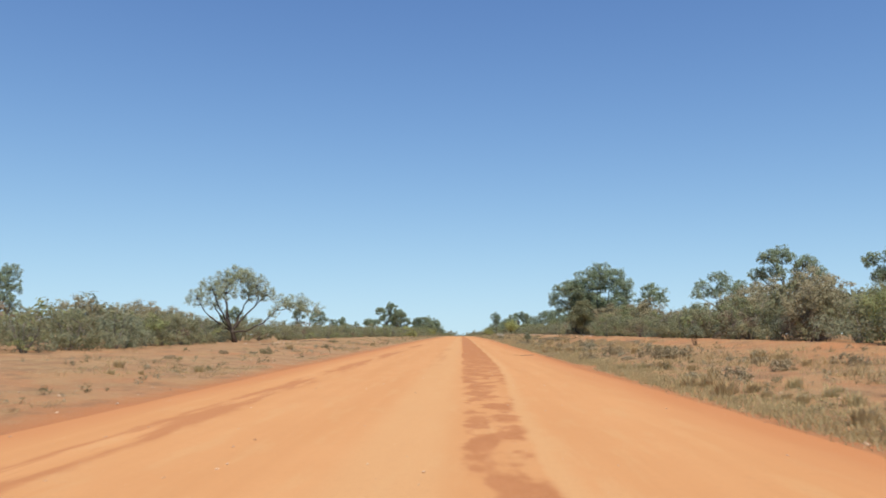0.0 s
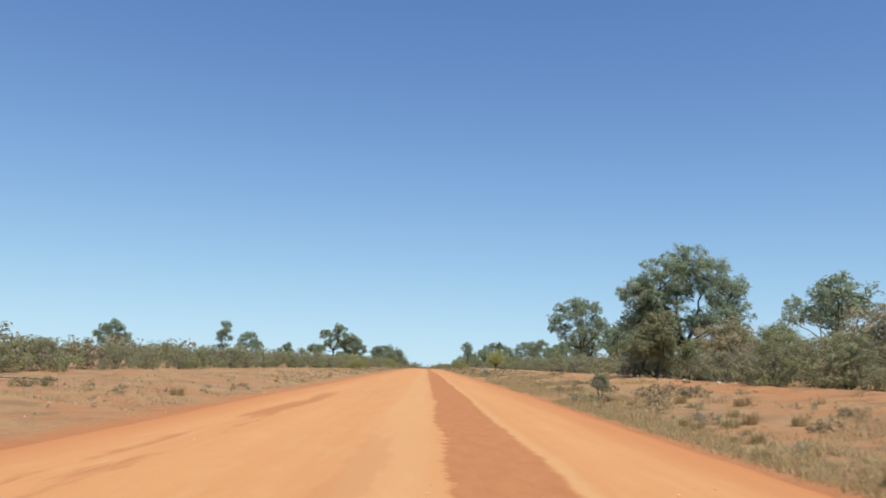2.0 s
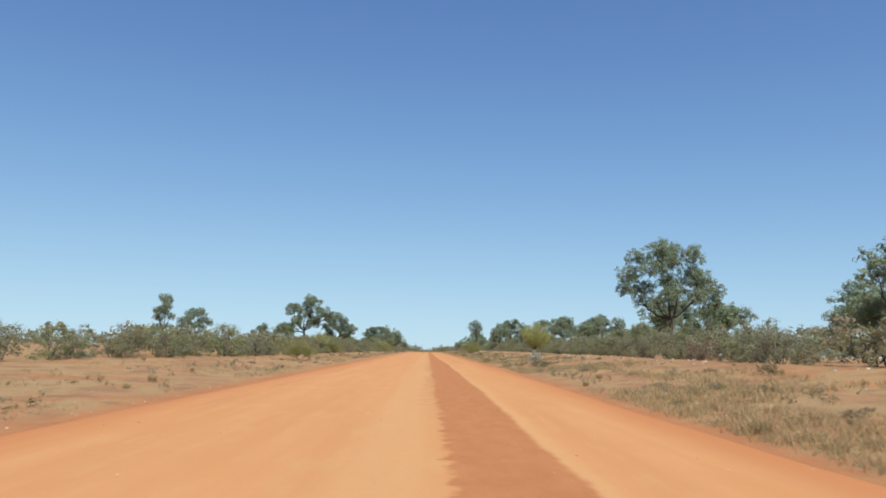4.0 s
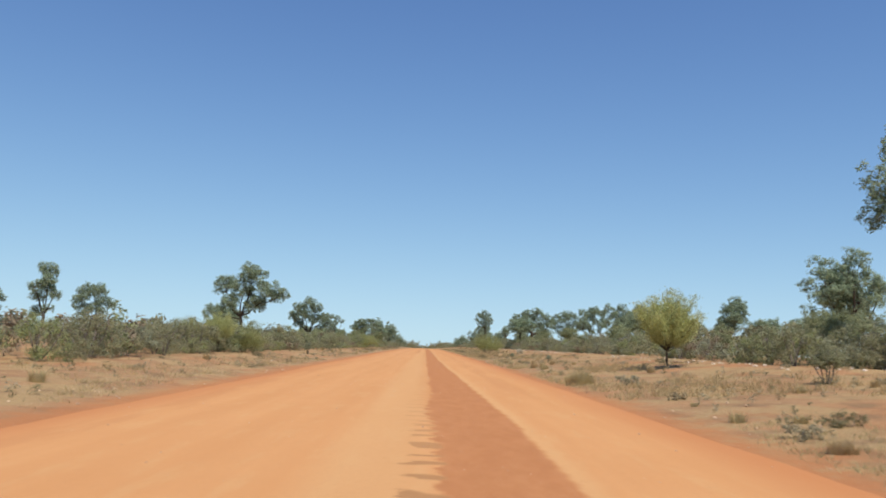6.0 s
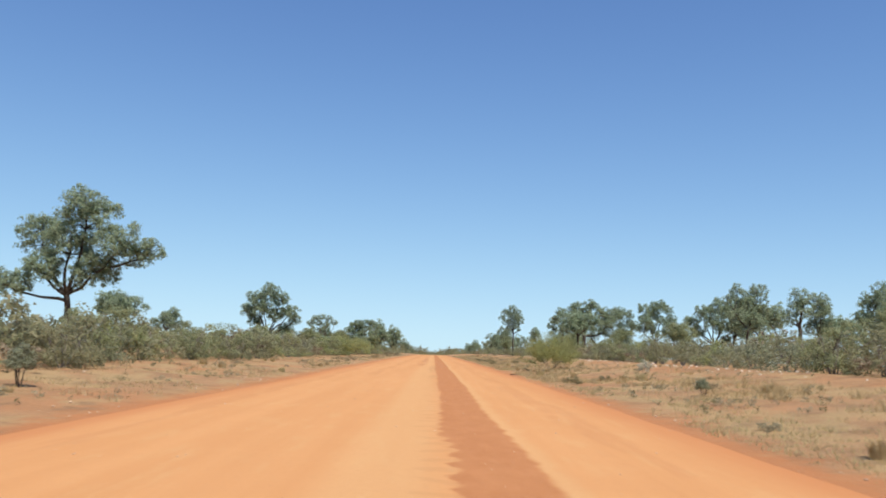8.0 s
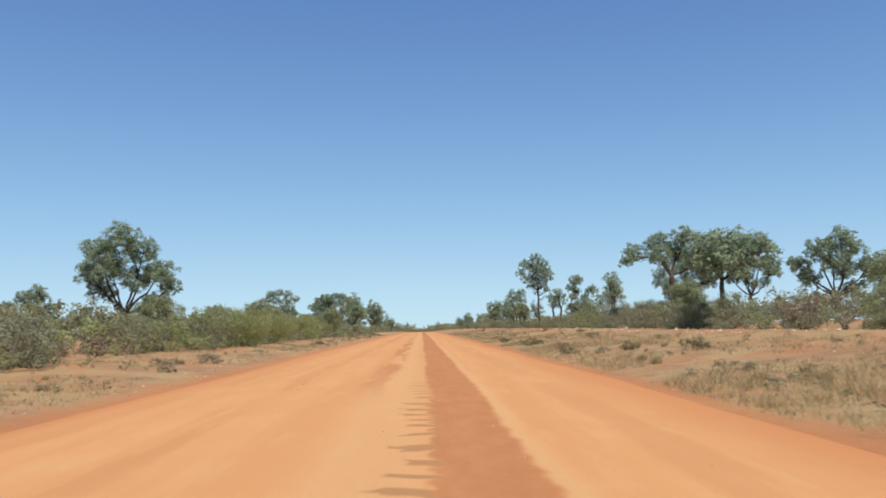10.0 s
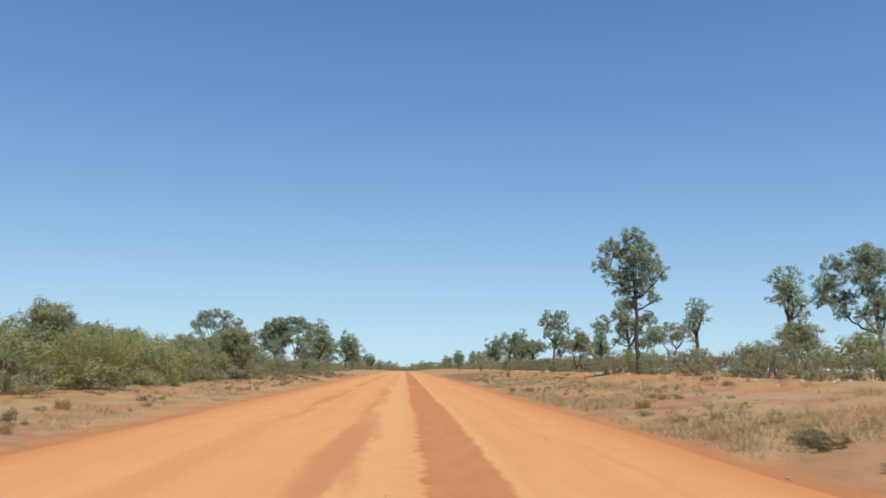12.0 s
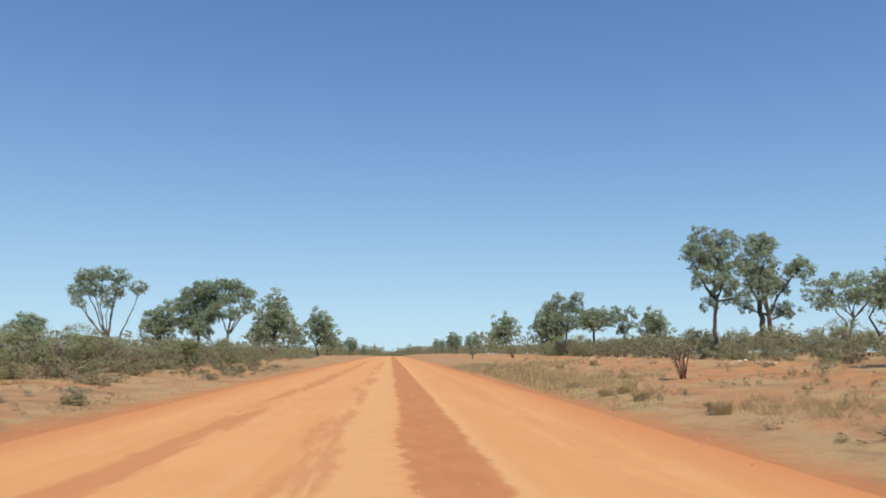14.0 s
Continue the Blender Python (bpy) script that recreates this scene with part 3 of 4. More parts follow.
def bush(seed, tall, wide, puffs, puff, leaf=LEAF_SCRUB, cover=0.74, size=0.1, stems=4, low=0.0, bark=BARK_GREY, name="bush", flat=0.85, twig=0.022, sides=4):
    """A bush at the origin: stems from the ground, puffs of leaves over a dome."""
    rng, npr = random.Random(seed), np.random.default_rng(seed)
    root = new(name, None)
    root.empty_display_size = 0.3
    tv, tf, quads, tips = [], [], [], []
    for i in range(stems):
        a = 2 * math.pi * (i + rng.random() * 0.7) / stems
        tip = Vector((math.cos(a) * wide * rng.uniform(0.25, 0.7), math.sin(a) * wide * rng.uniform(0.25, 0.7), tall * rng.uniform(0.55, 0.85)))
        base = Vector((math.cos(a) * 0.06, math.sin(a) * 0.06, -0.08))
        tips.append(limb(tv, tf, rng, base, tip, twig * tall * 0.55 + min(0.008, 0.006 * tall), min(0.008, 0.005 * tall), 0.08, 4, sides, 0.1))
    for i in range(puffs):
        a, r = i * 2.39996 + rng.uniform(-0.4, 0.4), math.sqrt((i + 0.5) / puffs)
        own = puff * rng.uniform(0.7, 1.25)
        top = tall - own * flat * 0.8
        z = max(low * tall + own * flat * 0.5, top * math.sqrt(max(0.0, 1 - 0.8 * r * r)) * rng.uniform(0.62, 1.0))
        if low < 0.1 and i % 3 == 0:
            z = own * flat * rng.uniform(0.35, 0.7)
        c = Vector((math.cos(a) * r * max(0.05, wide - own * 0.6), math.sin(a) * r * max(0.05, wide - own * 0.6), min(z, top)))
        run = min(tips, key=lambda q: (q[-1] - c).length)
        limb(tv, tf, rng, run[3], c, twig * tall * 0.25 + min(0.005, 0.003 * tall), min(0.005, 0.003 * tall), 0.03, 2, 3, 0.08)
        quads.append(leaves(npr, c, own, cover, size, flat, 9, 0.0, 0.36))
    part("stem", mesh_of("stem", tv, tf, bark, True), root)
    part("foliage", leaf_mesh("foliage", quads, leaf), root)
    return root


def turned(x, y, spin=0.0, grow=1.0, sink=0.0):
    return pose(x, y, height(x, y) - sink, 0, 0, spin) @ Matrix.Diagonal((grow, grow, grow, 1))


def settle(ob, x, y, spin=0.0, grow=1.0):
    """Stand the first one of a kind in its place."""
    ob.matrix_basis = turned(x, y, spin, grow, 0.03)
    return ob


def stand(ob, x, y, spin=0.0, grow=1.0):
    """Another plant of the same kind."""
    c = copy_thing(ob, pose(x, y, height(x, y) - 0.03, 0, 0, spin))
    c.scale = (grow, grow, grow)
    return c

# ---- trees that stand out, one by one, along the road ----
def grown(label, x, y, category="tree", group="trees beside the road", **k):
    ob = settle(tree(**k), x, y)
    return tagged(ob, label, category, group)


# right-hand side
big = grown("broad dark-green gum tree with a dense rounded crown", 20.3, 117.5, seed=11, tall=10.4, wide=5.2, bare=1.0, puffs=64, puff=0.95, size=0.13, girth=0.34, cover=0.9, fork=2.4,
            boughs=((-0.6, 8.8, 1.7), (-2.6, 7.9, 1.6), (1.6, 8.1, 1.8), (-4.3, 6.5, 1.5), (-2.6, 5.7, 1.7), (3.1, 6.7, 1.6), (2.5, 5.0, 1.6), (0.9, 4.4, 1.2), (-4.0, 4.4, 1.3), (-0.2, 6.9, 1.1)))
side_gum = grown("dark-green gum tree beside a larger one", 20.4, 127.0, seed=12, tall=6.7, wide=3.3, bare=0.6, puffs=26, puff=1.0)
dome = grown("small open gum tree over the scrub", 23.5, 99.0, seed=13, tall=6.5, wide=2.1, bare=2.4, puffs=18, puff=0.7, lobes=4, cover=0.8, stems=2, girth=0.15)
under = grown("dense brownish-olive tree leafy down to the ground", 16.9, 114.0, seed=41, tall=4.9, wide=2.2, bare=0.3, puffs=26, puff=0.75, leaf=LEAF_SCRUB, size=0.11, stems=3, girth=0.16, lobes=4)
gum = grown("tall open gum tree with a forked dark trunk", 26.6, 196.5, seed=24, tall=13.2, wide=4.6, bare=4.0, puffs=58, puff=0.95, girth=0.33, size=0.145, cover=0.78, fork=3.6, chain=0.2,
            boughs=((-0.8, 11.7, 1.5), (0.8, 11.9, 1.4), (2.4, 11.1, 1.4), (-3.0, 11.1, 1.2), (-3.8, 9.2, 1.4), (-1.8, 9.6, 1.3), (0.0, 10.4, 1.4), (2.7, 9.0, 1.5), (4.0, 8.0, 1.4), (1.0, 7.3, 1.3), (-4.0, 7.6, 1.2), (-2.0, 7.7, 1.1), (-1.4, 5.9, 1.0), (0.6, 8.6, 1.2), (2.5, 6.7, 1.1), (-0.3, 6.8, 1.1), (-2.8, 6.2, 0.9), (1.2, 5.6, 0.8)))
grown("leaning gum tree with low hanging foliage", 34.3, 224.5, seed=15, tall=9.2, wide=3.3, bare=1.6, puffs=34, puff=0.85, lobes=7, lean=(-0.6, 0.0), size=0.16)
lofty = grown("tall gum tree with a crown in separate clumps", 46.6, 116.0, seed=16, tall=12.4, wide=4.0, bare=6.0, puffs=36, puff=0.95, cover=0.85, fork=5.0,
            boughs=((-3.3, 10.9, 1.3), (-0.7, 11.2, 1.6), (-3.7, 8.5, 1.3), (2.1, 9.9, 1.6), (4.0, 8.5, 1.3), (1.3, 7.7, 1.2), (-1.6, 8.8, 1.3)))
thin_gum = grown("slender forked gum tree with a sparse crown", 48.6, 151.0, seed=17, tall=12.0, wide=4.0, bare=5.8, puffs=28, puff=0.8, stems=2, cover=0.6, bark=BARK_GREY, fork=4.6,
                 boughs=((-3.4, 9.2, 1.3), (-1.9, 10.6, 1.1), (0.3, 11.0, 1.0), (2.0, 8.4, 1.1), (3.6, 9.2, 1.2), (4.6, 7.9, 0.9), (-4.6, 7.4, 1.2), (-1.4, 7.9, 1.2)))
umbrella = grown("wide umbrella-shaped gum tree with a stout trunk", 24.7, 348.0, seed=20, tall=9.4, wide=4.2, bare=4.2, puffs=60, puff=0.8, girth=0.40, flat=0.75, size=0.12, cover=0.85, fork=4.9, chain=0.2, dense=2.3,
                 boughs=((1.1, 8.7, 1.2), (-1.4, 8.2, 1.2), (-3.5, 7.3, 1.1), (-4.6, 6.5, 0.8), (-1.7, 6.8, 1.1), (0.4, 7.3, 1.2), (2.7, 7.5, 1.2), (3.6, 5.9, 1.2), (3.0, 4.4, 0.9), (4.6, 7.0, 1.1), (1.4, 5.9, 0.9)))
round_gum = grown("rounded gum tree over thick scrub", 19.0, 319.5, seed=21, tall=6.4, wide=3.1, bare=2.4, puffs=24, puff=0.95)
grown("tall slim gum tree with a long bare trunk", 16.3, 382.0, seed=36, tall=10.8, wide=2.4, bare=4.6, puffs=58, puff=0.62, size=0.095, girth=0.19, sprays=9, wander=0.015, cover=0.95, fork=5.2, chain=0.15,
                 boughs=((-0.4, 9.7, 0.9), (-1.5, 8.9, 0.9), (0.6, 9.0, 0.9), (-2.3, 7.8, 0.75), (-0.4, 8.1, 1.1), (1.1, 7.9, 1.0), (-1.3, 6.9, 0.9), (0.2, 6.8, 1.0), (1.6, 7.0, 0.7), (-0.8, 5.9, 0.7), (0.5, 5.9, 0.8), (0.0, 5.1, 0.55), (1.1, 5.3, 0.5)))
reed_gum = grown("slim young gum tree with a sparse crown", 26.0, 379.0, seed=23, tall=7.6, wide=1.6, bare=2.8, puffs=18, puff=0.58, cover=0.75, size=0.16, lobes=4)
pole_gum = grown("gum tree with a long clean trunk", 18.3, 425.0, seed=24, tall=7.7, wide=1.8, bare=2.6, puffs=40, puff=0.58, girth=0.15, size=0.1, fork=3.0,
                 boughs=((-0.8, 6.8, 0.8), (0.9, 6.8, 0.9), (-1.5, 6.0, 0.65), (0.0, 5.7, 1.0), (1.3, 5.4, 0.8), (-0.8, 4.6, 0.75), (0.5, 4.3, 0.85), (1.2, 3.6, 0.7), (-0.2, 3.2, 0.6)))
fork_gum = grown("open gum tree forking low over the scrub", 36.8, 457.0, seed=25, tall=12.0, wide=3.2, bare=3.0, puffs=38, puff=0.85, cover=0.85, fork=3.6, size=0.16,
                 boughs=((-0.6, 10.6, 1.5), (-1.7, 9.0, 1.2), (2.6, 8.3, 1.4), (-0.3, 8.0, 1.1), (1.3, 6.6, 1.2), (-1.5, 6.8, 1.1), (1.7, 4.2, 1.1), (-2.2, 4.6, 0.9)))
grown("small willowy tree with several dark stems", 16.9, 404.0, seed=26, tall=4.4, wide=1.6, bare=1.1, puffs=18, puff=0.6, leaf=LEAF_THICK, size=0.12, stems=3, girth=0.13)
flat_gum = grown("flat-topped grey tree with thin foliage", 42.5, 453.0, seed=27, tall=7.8, wide=4.2, bare=3.0, puffs=34, puff=0.8, cover=0.65, flat=0.75, stems=2, bark=BARK_GREY, lobes=7, top=0.5)
# left-hand side
acacia = grown("spreading grey-green acacia with dark twisted limbs", -20.3, 73.0, seed=28, tall=7.2, wide=2.8, bare=2.0, puffs=60, puff=0.55, leaf=LEAF_ACACIA, cover=0.58, wander=0.09, size=0.08, girth=0.34, fork=1.3, dense=1.7, stems=2, hang=0.8, chain=0.5,
               boughs=((-2.5, 4.9, 1.1), (-1.4, 5.7, 1.1), (-0.3, 6.1, 1.1), (0.8, 5.8, 1.1), (1.8, 5.2, 1.0), (2.4, 4.4, 0.9), (-3.5, 4.0, 1.0), (-0.8, 4.5, 1.0), (0.8, 4.5, 1.0), (-2.4, 3.5, 0.8), (4.2, 3.5, 0.9), (5.4, 3.6, 1.0), (6.6, 3.0, 0.9), (3.2, 2.6, 0.6)))
left_gum = grown("open gum tree with three spreading crowns", -24.6, 268.0, seed=35, tall=11.0, wide=4.0, bare=3.4, puffs=40, puff=0.85, girth=0.3, size=0.15, fork=3.4,
                 boughs=((1.2, 9.3, 1.7), (-2.7, 8.2, 1.5), (3.6, 7.0, 1.7), (5.2, 7.0, 1.0), (1.5, 5.6, 1.5), (0.2, 7.3, 1.5), (-1.6, 5.6, 1.4), (-3.6, 4.4, 1.3)))
left_round = grown("large rounded gum tree above the scrub", -26.7, 342.0, seed=31, tall=10.6, wide=3.6, bare=2.4, puffs=52, puff=0.9, girth=0.3, size=0.14, fork=3.2,
                   boughs=((0.3, 9.3, 1.6), (-1.9, 8.2, 1.5), (2.0, 8.2, 1.4), (-3.4, 6.6, 1.3), (-0.6, 6.8, 1.5), (3.7, 6.3, 1.3), (1.6, 5.8, 1.4), (4.3, 5.0, 0.9), (-2.2, 5.0, 1.3), (2.6, 3.6, 1.2)))
grown("high umbrella gum tree with thin upper limbs", -39.0, 491.0, seed=32, tall=12.6, wide=4.2, bare=5.2, puffs=46, puff=0.8, cover=0.7, stems=2, bark=BARK_GREY, fork=3.0, girth=0.42, chain=1.2,
                  boughs=((-3.6, 9.4, 1.4), (-1.9, 10.9, 1.4), (0.6, 11.2, 1.4), (2.8, 10.8, 1.3), (4.4, 9.6, 1.2), (2.4, 9.0, 1.2), (-0.4, 9.2, 1.3), (-2.4, 7.6, 1.0), (1.4, 7.4, 1.0)))
left_dense = grown("dense dark-green tree at the scrub's edge", -27.0, 496.0, seed=33, tall=11.4, wide=3.4, bare=1.8, puffs=54, puff=0.9, fork=2.6, size=0.17,
                   boughs=((0.2, 9.7, 1.8), (-1.6, 9.0, 1.6), (-2.6, 7.4, 1.7), (0.0, 7.6, 1.8), (1.6, 8.8, 1.5), (1.2, 6.0, 1.7), (-1.8, 5.2, 1.7), (0.4, 4.0, 1.6)))
left_pale = grown("gum tree with pale limbs and an open crown", -22.8, 494.0, seed=34, tall=11.6, wide=3.2, bare=3.2, puffs=40, puff=0.8, bark=BARK_GREY, cover=0.8, fork=3.4,
                  boughs=((-0.8, 10.4, 1.3), (1.0, 10.0, 1.3), (2.4, 9.0, 1.3), (0.2, 8.4, 1.2), (2.6, 7.2, 1.1), (0.8, 6.2, 1.2), (-1.4, 7.2, 1.1)))

far_a = grown("distant rounded gum tree over the scrub", 29.5, 586.0, seed=91, tall=10.7, wide=4.6, bare=1.2, puffs=40, puff=1.2, size=0.34)
far_b = grown("distant open gum tree over the scrub", -20.8, 526.0, seed=92, tall=10.3, wide=3.6, bare=2.4, puffs=30, puff=1.0, size=0.34, lobes=4)
far_c = grown("distant leafy tree at the scrub's edge", 26.0, 509.0, seed=93, tall=9.2, wide=3.2, bare=0.9, puffs=30, puff=1.0, size=0.34)
FAR, FAR_TALL = [far_a, far_b, far_c], [10.7, 10.3, 9.2]
KINDS = [side_gum, dome, gum, lofty, thin_gum, round_gum, reed_gum, pole_gum, fork_gum, left_gum, left_round, left_dense, left_pale, flat_gum]
TALL = [6.7, 6.5, 13.2, 12.4, 12.0, 6.4, 7.6, 7.7, 12.0, 11.0, 10.6, 11.4, 11.6, 7.8]
# feathery wattles
yellow = tagged(settle(plumed(19, 3.95, 2.0, 1.2, 90, LEAF_YELLOW, girth=0.07, count=440, size=0.08, fat=0.14, cup=0.64, heads=14, blade=0.24), 12.2, 200.5), "small yellow-green wattle tree on bare ground", "tree", "trees beside the road")
wattle = tagged(settle(plumed(63, 2.95, 2.35, 0.6, 62, LEAF_WATTLE, name="bush", stems=7, girth=0.022, count=240, size=0.085, fat=0.16, cup=0.42, blade=0.22, crown="foliage", base="stem", bumps=4), 8.9, 275.8), "feathery yellow-green wattle bush with many stems", "bush", "lone bushes on the verge")
# the same kinds again: x, y, height, kind
MORE = [
    (50.5, 156.0, 10.8, 4), (57.0, 106.0, 10.5, 3), (34.5, 206.0, 8.4, 7), (40.0, 214.0, 7.0, 5), (31.9, 296.2, 8.0, 7), (40.7, 313.8, 7.6, 5), (42.0, 306.4, 8.8, 6), (50.0, 318.2, 9.0, 7), (53.0, 320.0, 6.6, 5), (66.6, 334.0, 11.7, 10), (73.1, 332.0, 8.2, 5), (79.0, 328.0, 8.2, 0),
    (45.0, 378.0, 12.0, 2), (58.0, 381.0, 12.0, 10), (46.6, 340.0, 10.5, 9), (41.0, 394.0, 10.8, 2), (30.0, 366.0, 5.5, 6), (39.0, 432.0, 9.4, 6), (33.0, 432.0, 5.6, 1), (27.8, 439.0, 7.4, 6), (17.2, 459.0, 6.3, 7), (25.4, 417.0, 7.0, 6), (28.5, 527.0, 8.4, 6), (50.0, 532.0, 8.4, 12),
    (23.0, 470.0, 5.2, 5), (31.0, 486.0, 6.4, 7), (26.0, 723.0, 9.0, 10), (32.0, 705.0, 8.0, 11), (38.0, 738.0, 9.0, 2), (24.0, 760.0, 7.0, 5), (21.0, 640.0, 6.2, 5), (34.0, 640.0, 8.4, 8),
    (-57.0, 280.0, 10.8, 8), (-50.0, 281.0, 8.6, 2), (-59.0, 393.0, 8.0, 10), (-34.0, 300.0, 6.0, 5), (-22.5, 537.0, 12.2, 11), (-19.8, 602.0, 12.8, 9), (-26.5, 895.0, 11.0, 10), (-24.0, 1110.0, 9.0, 11),
    (-44.0, 537.0, 10.0, 12), (-30.0, 640.0, 9.0, 2), (-24.0, 690.0, 9.0, 11), (-28.0, 760.0, 10.0, 9), (-33.0, 585.0, 8.0, 7), (-36.0, 226.0, 4.6, 7), (-46.0, 352.0, 6.0, 6),
    (-57.0, 200.0, 7.0, 10), (36.0, 60.0, 7.5, 8), (42.0, 44.0, 9.0, 2), (54.0, 70.0, 9.0, 12), (29.0, 160.0, 5.5, 0), (44.0, 240.0, 9.0, 9),
    (21.9, 144.0, 6.2, 1), (36.0, 560.0, 8.0, 11), (27.0, 860.0, 9.0, 10), (38.0, 900.0, 10.0, 2), (-36.0, 960.0, 10.0, 10), (-21.0, 820.0, 9.0, 12), (-35.0, 60.0, 6.0, 7), (-40.0, 430.0, 6.0, 5), (-33.0, 455.0, 4.4, 0),
]
rng = random.Random(5)
for x, y, h, k in MORE:
    h *= 1.04
    far = y > 500
    kind, its = (FAR[k % 3], FAR_TALL[k % 3]) if far else (KINDS[k], TALL[k])
    stand(kind, x, y, rng.uniform(0, 360), h / its * rng.uniform(0.96, 1.04))

# ---- bushes ----
def planted(label, x, y, group="bushes of the scrub", **k):
    return tagged(settle(bush(**k), x, y), label, "bush", group)


b_scrub = planted("dense olive-green bush in the roadside scrub", 18.0, 60.0, seed=51, tall=2.6, wide=2.0, puffs=14, puff=0.8)
b_tall = planted("tall dark-green bush with thin stems", 19.5, 66.0, seed=52, tall=3.4, wide=1.9, puffs=15, puff=0.82, low=0.03, leaf=LEAF_THICK)
b_grey = planted("grey-green bush in the scrub", 17.4, 71.0, seed=53, tall=2.2, wide=1.9, puffs=13, puff=0.74, leaf=LEAF_SAGE)
b_green = planted("fresh green leafy bush at the scrub's edge", -14.0, 330.0, seed=54, tall=3.2, wide=2.1, puffs=15, puff=0.84, leaf=LEAF_GREEN)
b_brown = planted("half-dead brown bush with bare twigs", 17.6, 52.0, seed=55, tall=2.4, wide=1.8, puffs=12, puff=0.72, leaf=LEAF_DEAD, stems=6, cover=0.6)
b_open = planted("thin straggly bush showing its stems", 20.0, 80.0, seed=56, tall=2.8, wide=1.8, puffs=11, puff=0.66, low=0.12, leaf=LEAF_SCRUB, stems=7, cover=0.65)
BUSHES = [b_scrub, b_tall, b_grey, b_green, b_brown, b_open]


def front(y, side):
    """Where the scrub begins."""
    if side > 0:
        return 16.6 + 1.3 * noise.noise((y * 0.05, 4.0, 0)) + (1.0 if y < 60 else 0.0)
    return float(np.interp(y, [0, 62, 68, 84, 92, 150, 185, 260, 600], [-19.5, -19.5, -21.8, -21.8, -19.0, -18.5, -13.5, -13.8, -13.2])) + 1.2 * noise.noise((y * 0.06, 9.0, 0))


def belt(y, side):
    """How high the scrub grows along the way."""
    if side > 0:
        return float(np.interp(y, [0, 30, 62, 70, 84, 95, 108, 220, 260, 376, 400], [1.0, 1.4, 1.35, 1.05, 1.05, 1.3, 1.05, 1.0, 0.98, 0.82, 0.76]))
    return float(np.interp(y, [0, 50, 80, 100, 165, 240, 290, 312, 395, 410], [1.0, 1.15, 1.15, 0.85, 0.95, 1.0, 1.02, 1.15, 1.15, 0.9]))


rng = random.Random(8)
for side in (1, -1):
    y = 20.0
    while y < 470:
        y += 2.5 * rng.uniform(0.65, 1.35)
        x = front(y, side) + side * (1.2 + rng.uniform(-0.8, 1.4))
        lush = side < 0 and 285 < y < 400
        weights = (5, 3, 2, 9 if lush else 1.2, (2.4 if y < 250 else 0.5) if side > 0 else 0.3, 2.5)
        k = rng.choices(range(6), weights)[0]
        grow = rng.uniform(0.62, 1.05) * belt(y, side)
        if noise.noise((x * 0.08, y * 0.05, 2.0)) < -0.45:
            continue
        stand(BUSHES[k], x, y, rng.uniform(0, 360), grow)


def scrub():
    """The rows of scrub behind the front row, joined, in four leaf colours."""
    r = np.random.default_rng(17)
    mats, sets = [LEAF_SCRUB, LEAF_SAGE, LEAF_GREEN, LEAF_DEAD], [[], [], [], []]
    for side in (1, -1):
        for depth, gap, grow, dense in ((0.4, 1.9, 0.45, 0.7), (3.4, 2.2, 0.95, 0.7), (6.6, 3.2, 1.1, 0.6), (12.5, 5.0, 1.25, 0.5), (21.0, 5.0, 1.3, 0.5)):
            y = -10.0
            while y < 520:
                y += gap * r.uniform(0.5, 1.5)
                x = front(y, side) + side * (depth + r.uniform(-1.6, 1.8))
                if noise.noise((x * 0.07, y * 0.05, 6.0)) < -0.5:
                    continue
                lush = side < 0 and 285 < y < 400
                k = r.choice(4, p=(0.4, 0.2, 0.35, 0.05) if lush else (0.58, 0.24, 0.08, 0.10))
                h = r.uniform(1.7, 3.1) * grow * belt(y, side) * 1.05
                z = height(x, y)
                for _ in range(7):
                    a, d = r.uniform(0, 2 * math.pi), h * 0.62 * math.sqrt(r.random())
                    rad = h * 0.29
                    c = (x + d * math.cos(a), y + d * math.sin(a), z + rad * 0.5 + (h - rad * 1.3) * r.uniform(0.1, 1.0) * (1 - 0.4 * (d / (h * 0.62)) ** 2))
                    sets[k].append(leaves(r, c, rad, dense, (0.072 if depth < 8 else 0.125) * h, 0.85, 9, 0.0, 0.36))
    me = leaf_mesh("scrub", [q for group in sets for q in group], mats[0])
    for m in mats[1:]:
        me.materials.append(m)
    slots = np.concatenate([np.full(sum(len(q) for q in group) // 3, i, dtype=np.int32) for i, group in enumerate(sets)])
    me.polygons.foreach_set("material_index", slots)
    return tagged(new("scrub", me), "thick olive and grey-green scrub behind the roadside bushes", "scrub", kind="stuff")


scrub()

# a denser thicket behind the bank, near the umbrella-shaped tree
for k, x, y, g in ((0, 19.3, 353.0, 1.1), (0, 20.6, 355.5, 1.2), (1, 22.2, 350.0, 1.05), (0, 24.0, 352.0, 1.25), (1, 23.4, 358.0, 1.1), (0, 26.2, 356.0, 1.3), (0, 21.4, 345.0, 1.1), (1, 25.2, 344.0, 1.15), (0, 28.5, 350.0, 1.3), (1, 30.5, 358.0, 1.3)):
    stand(BUSHES[k], x, y, x * 37 % 360, g)
# bushes under the broad dark gum
for k, x, y, g in ((0, 18.4, 116.0, 0.9), (1, 21.2, 112.5, 0.9), (5, 23.6, 116.0, 1.0), (0, 19.2, 122.0, 1.0), (4, 16.2, 117.5, 0.7), (2, 21.8, 119.0, 0.95), (1, 25.0, 122.0, 1.0)):
    stand(BUSHES[k], x, y, x * 71 % 360, g)

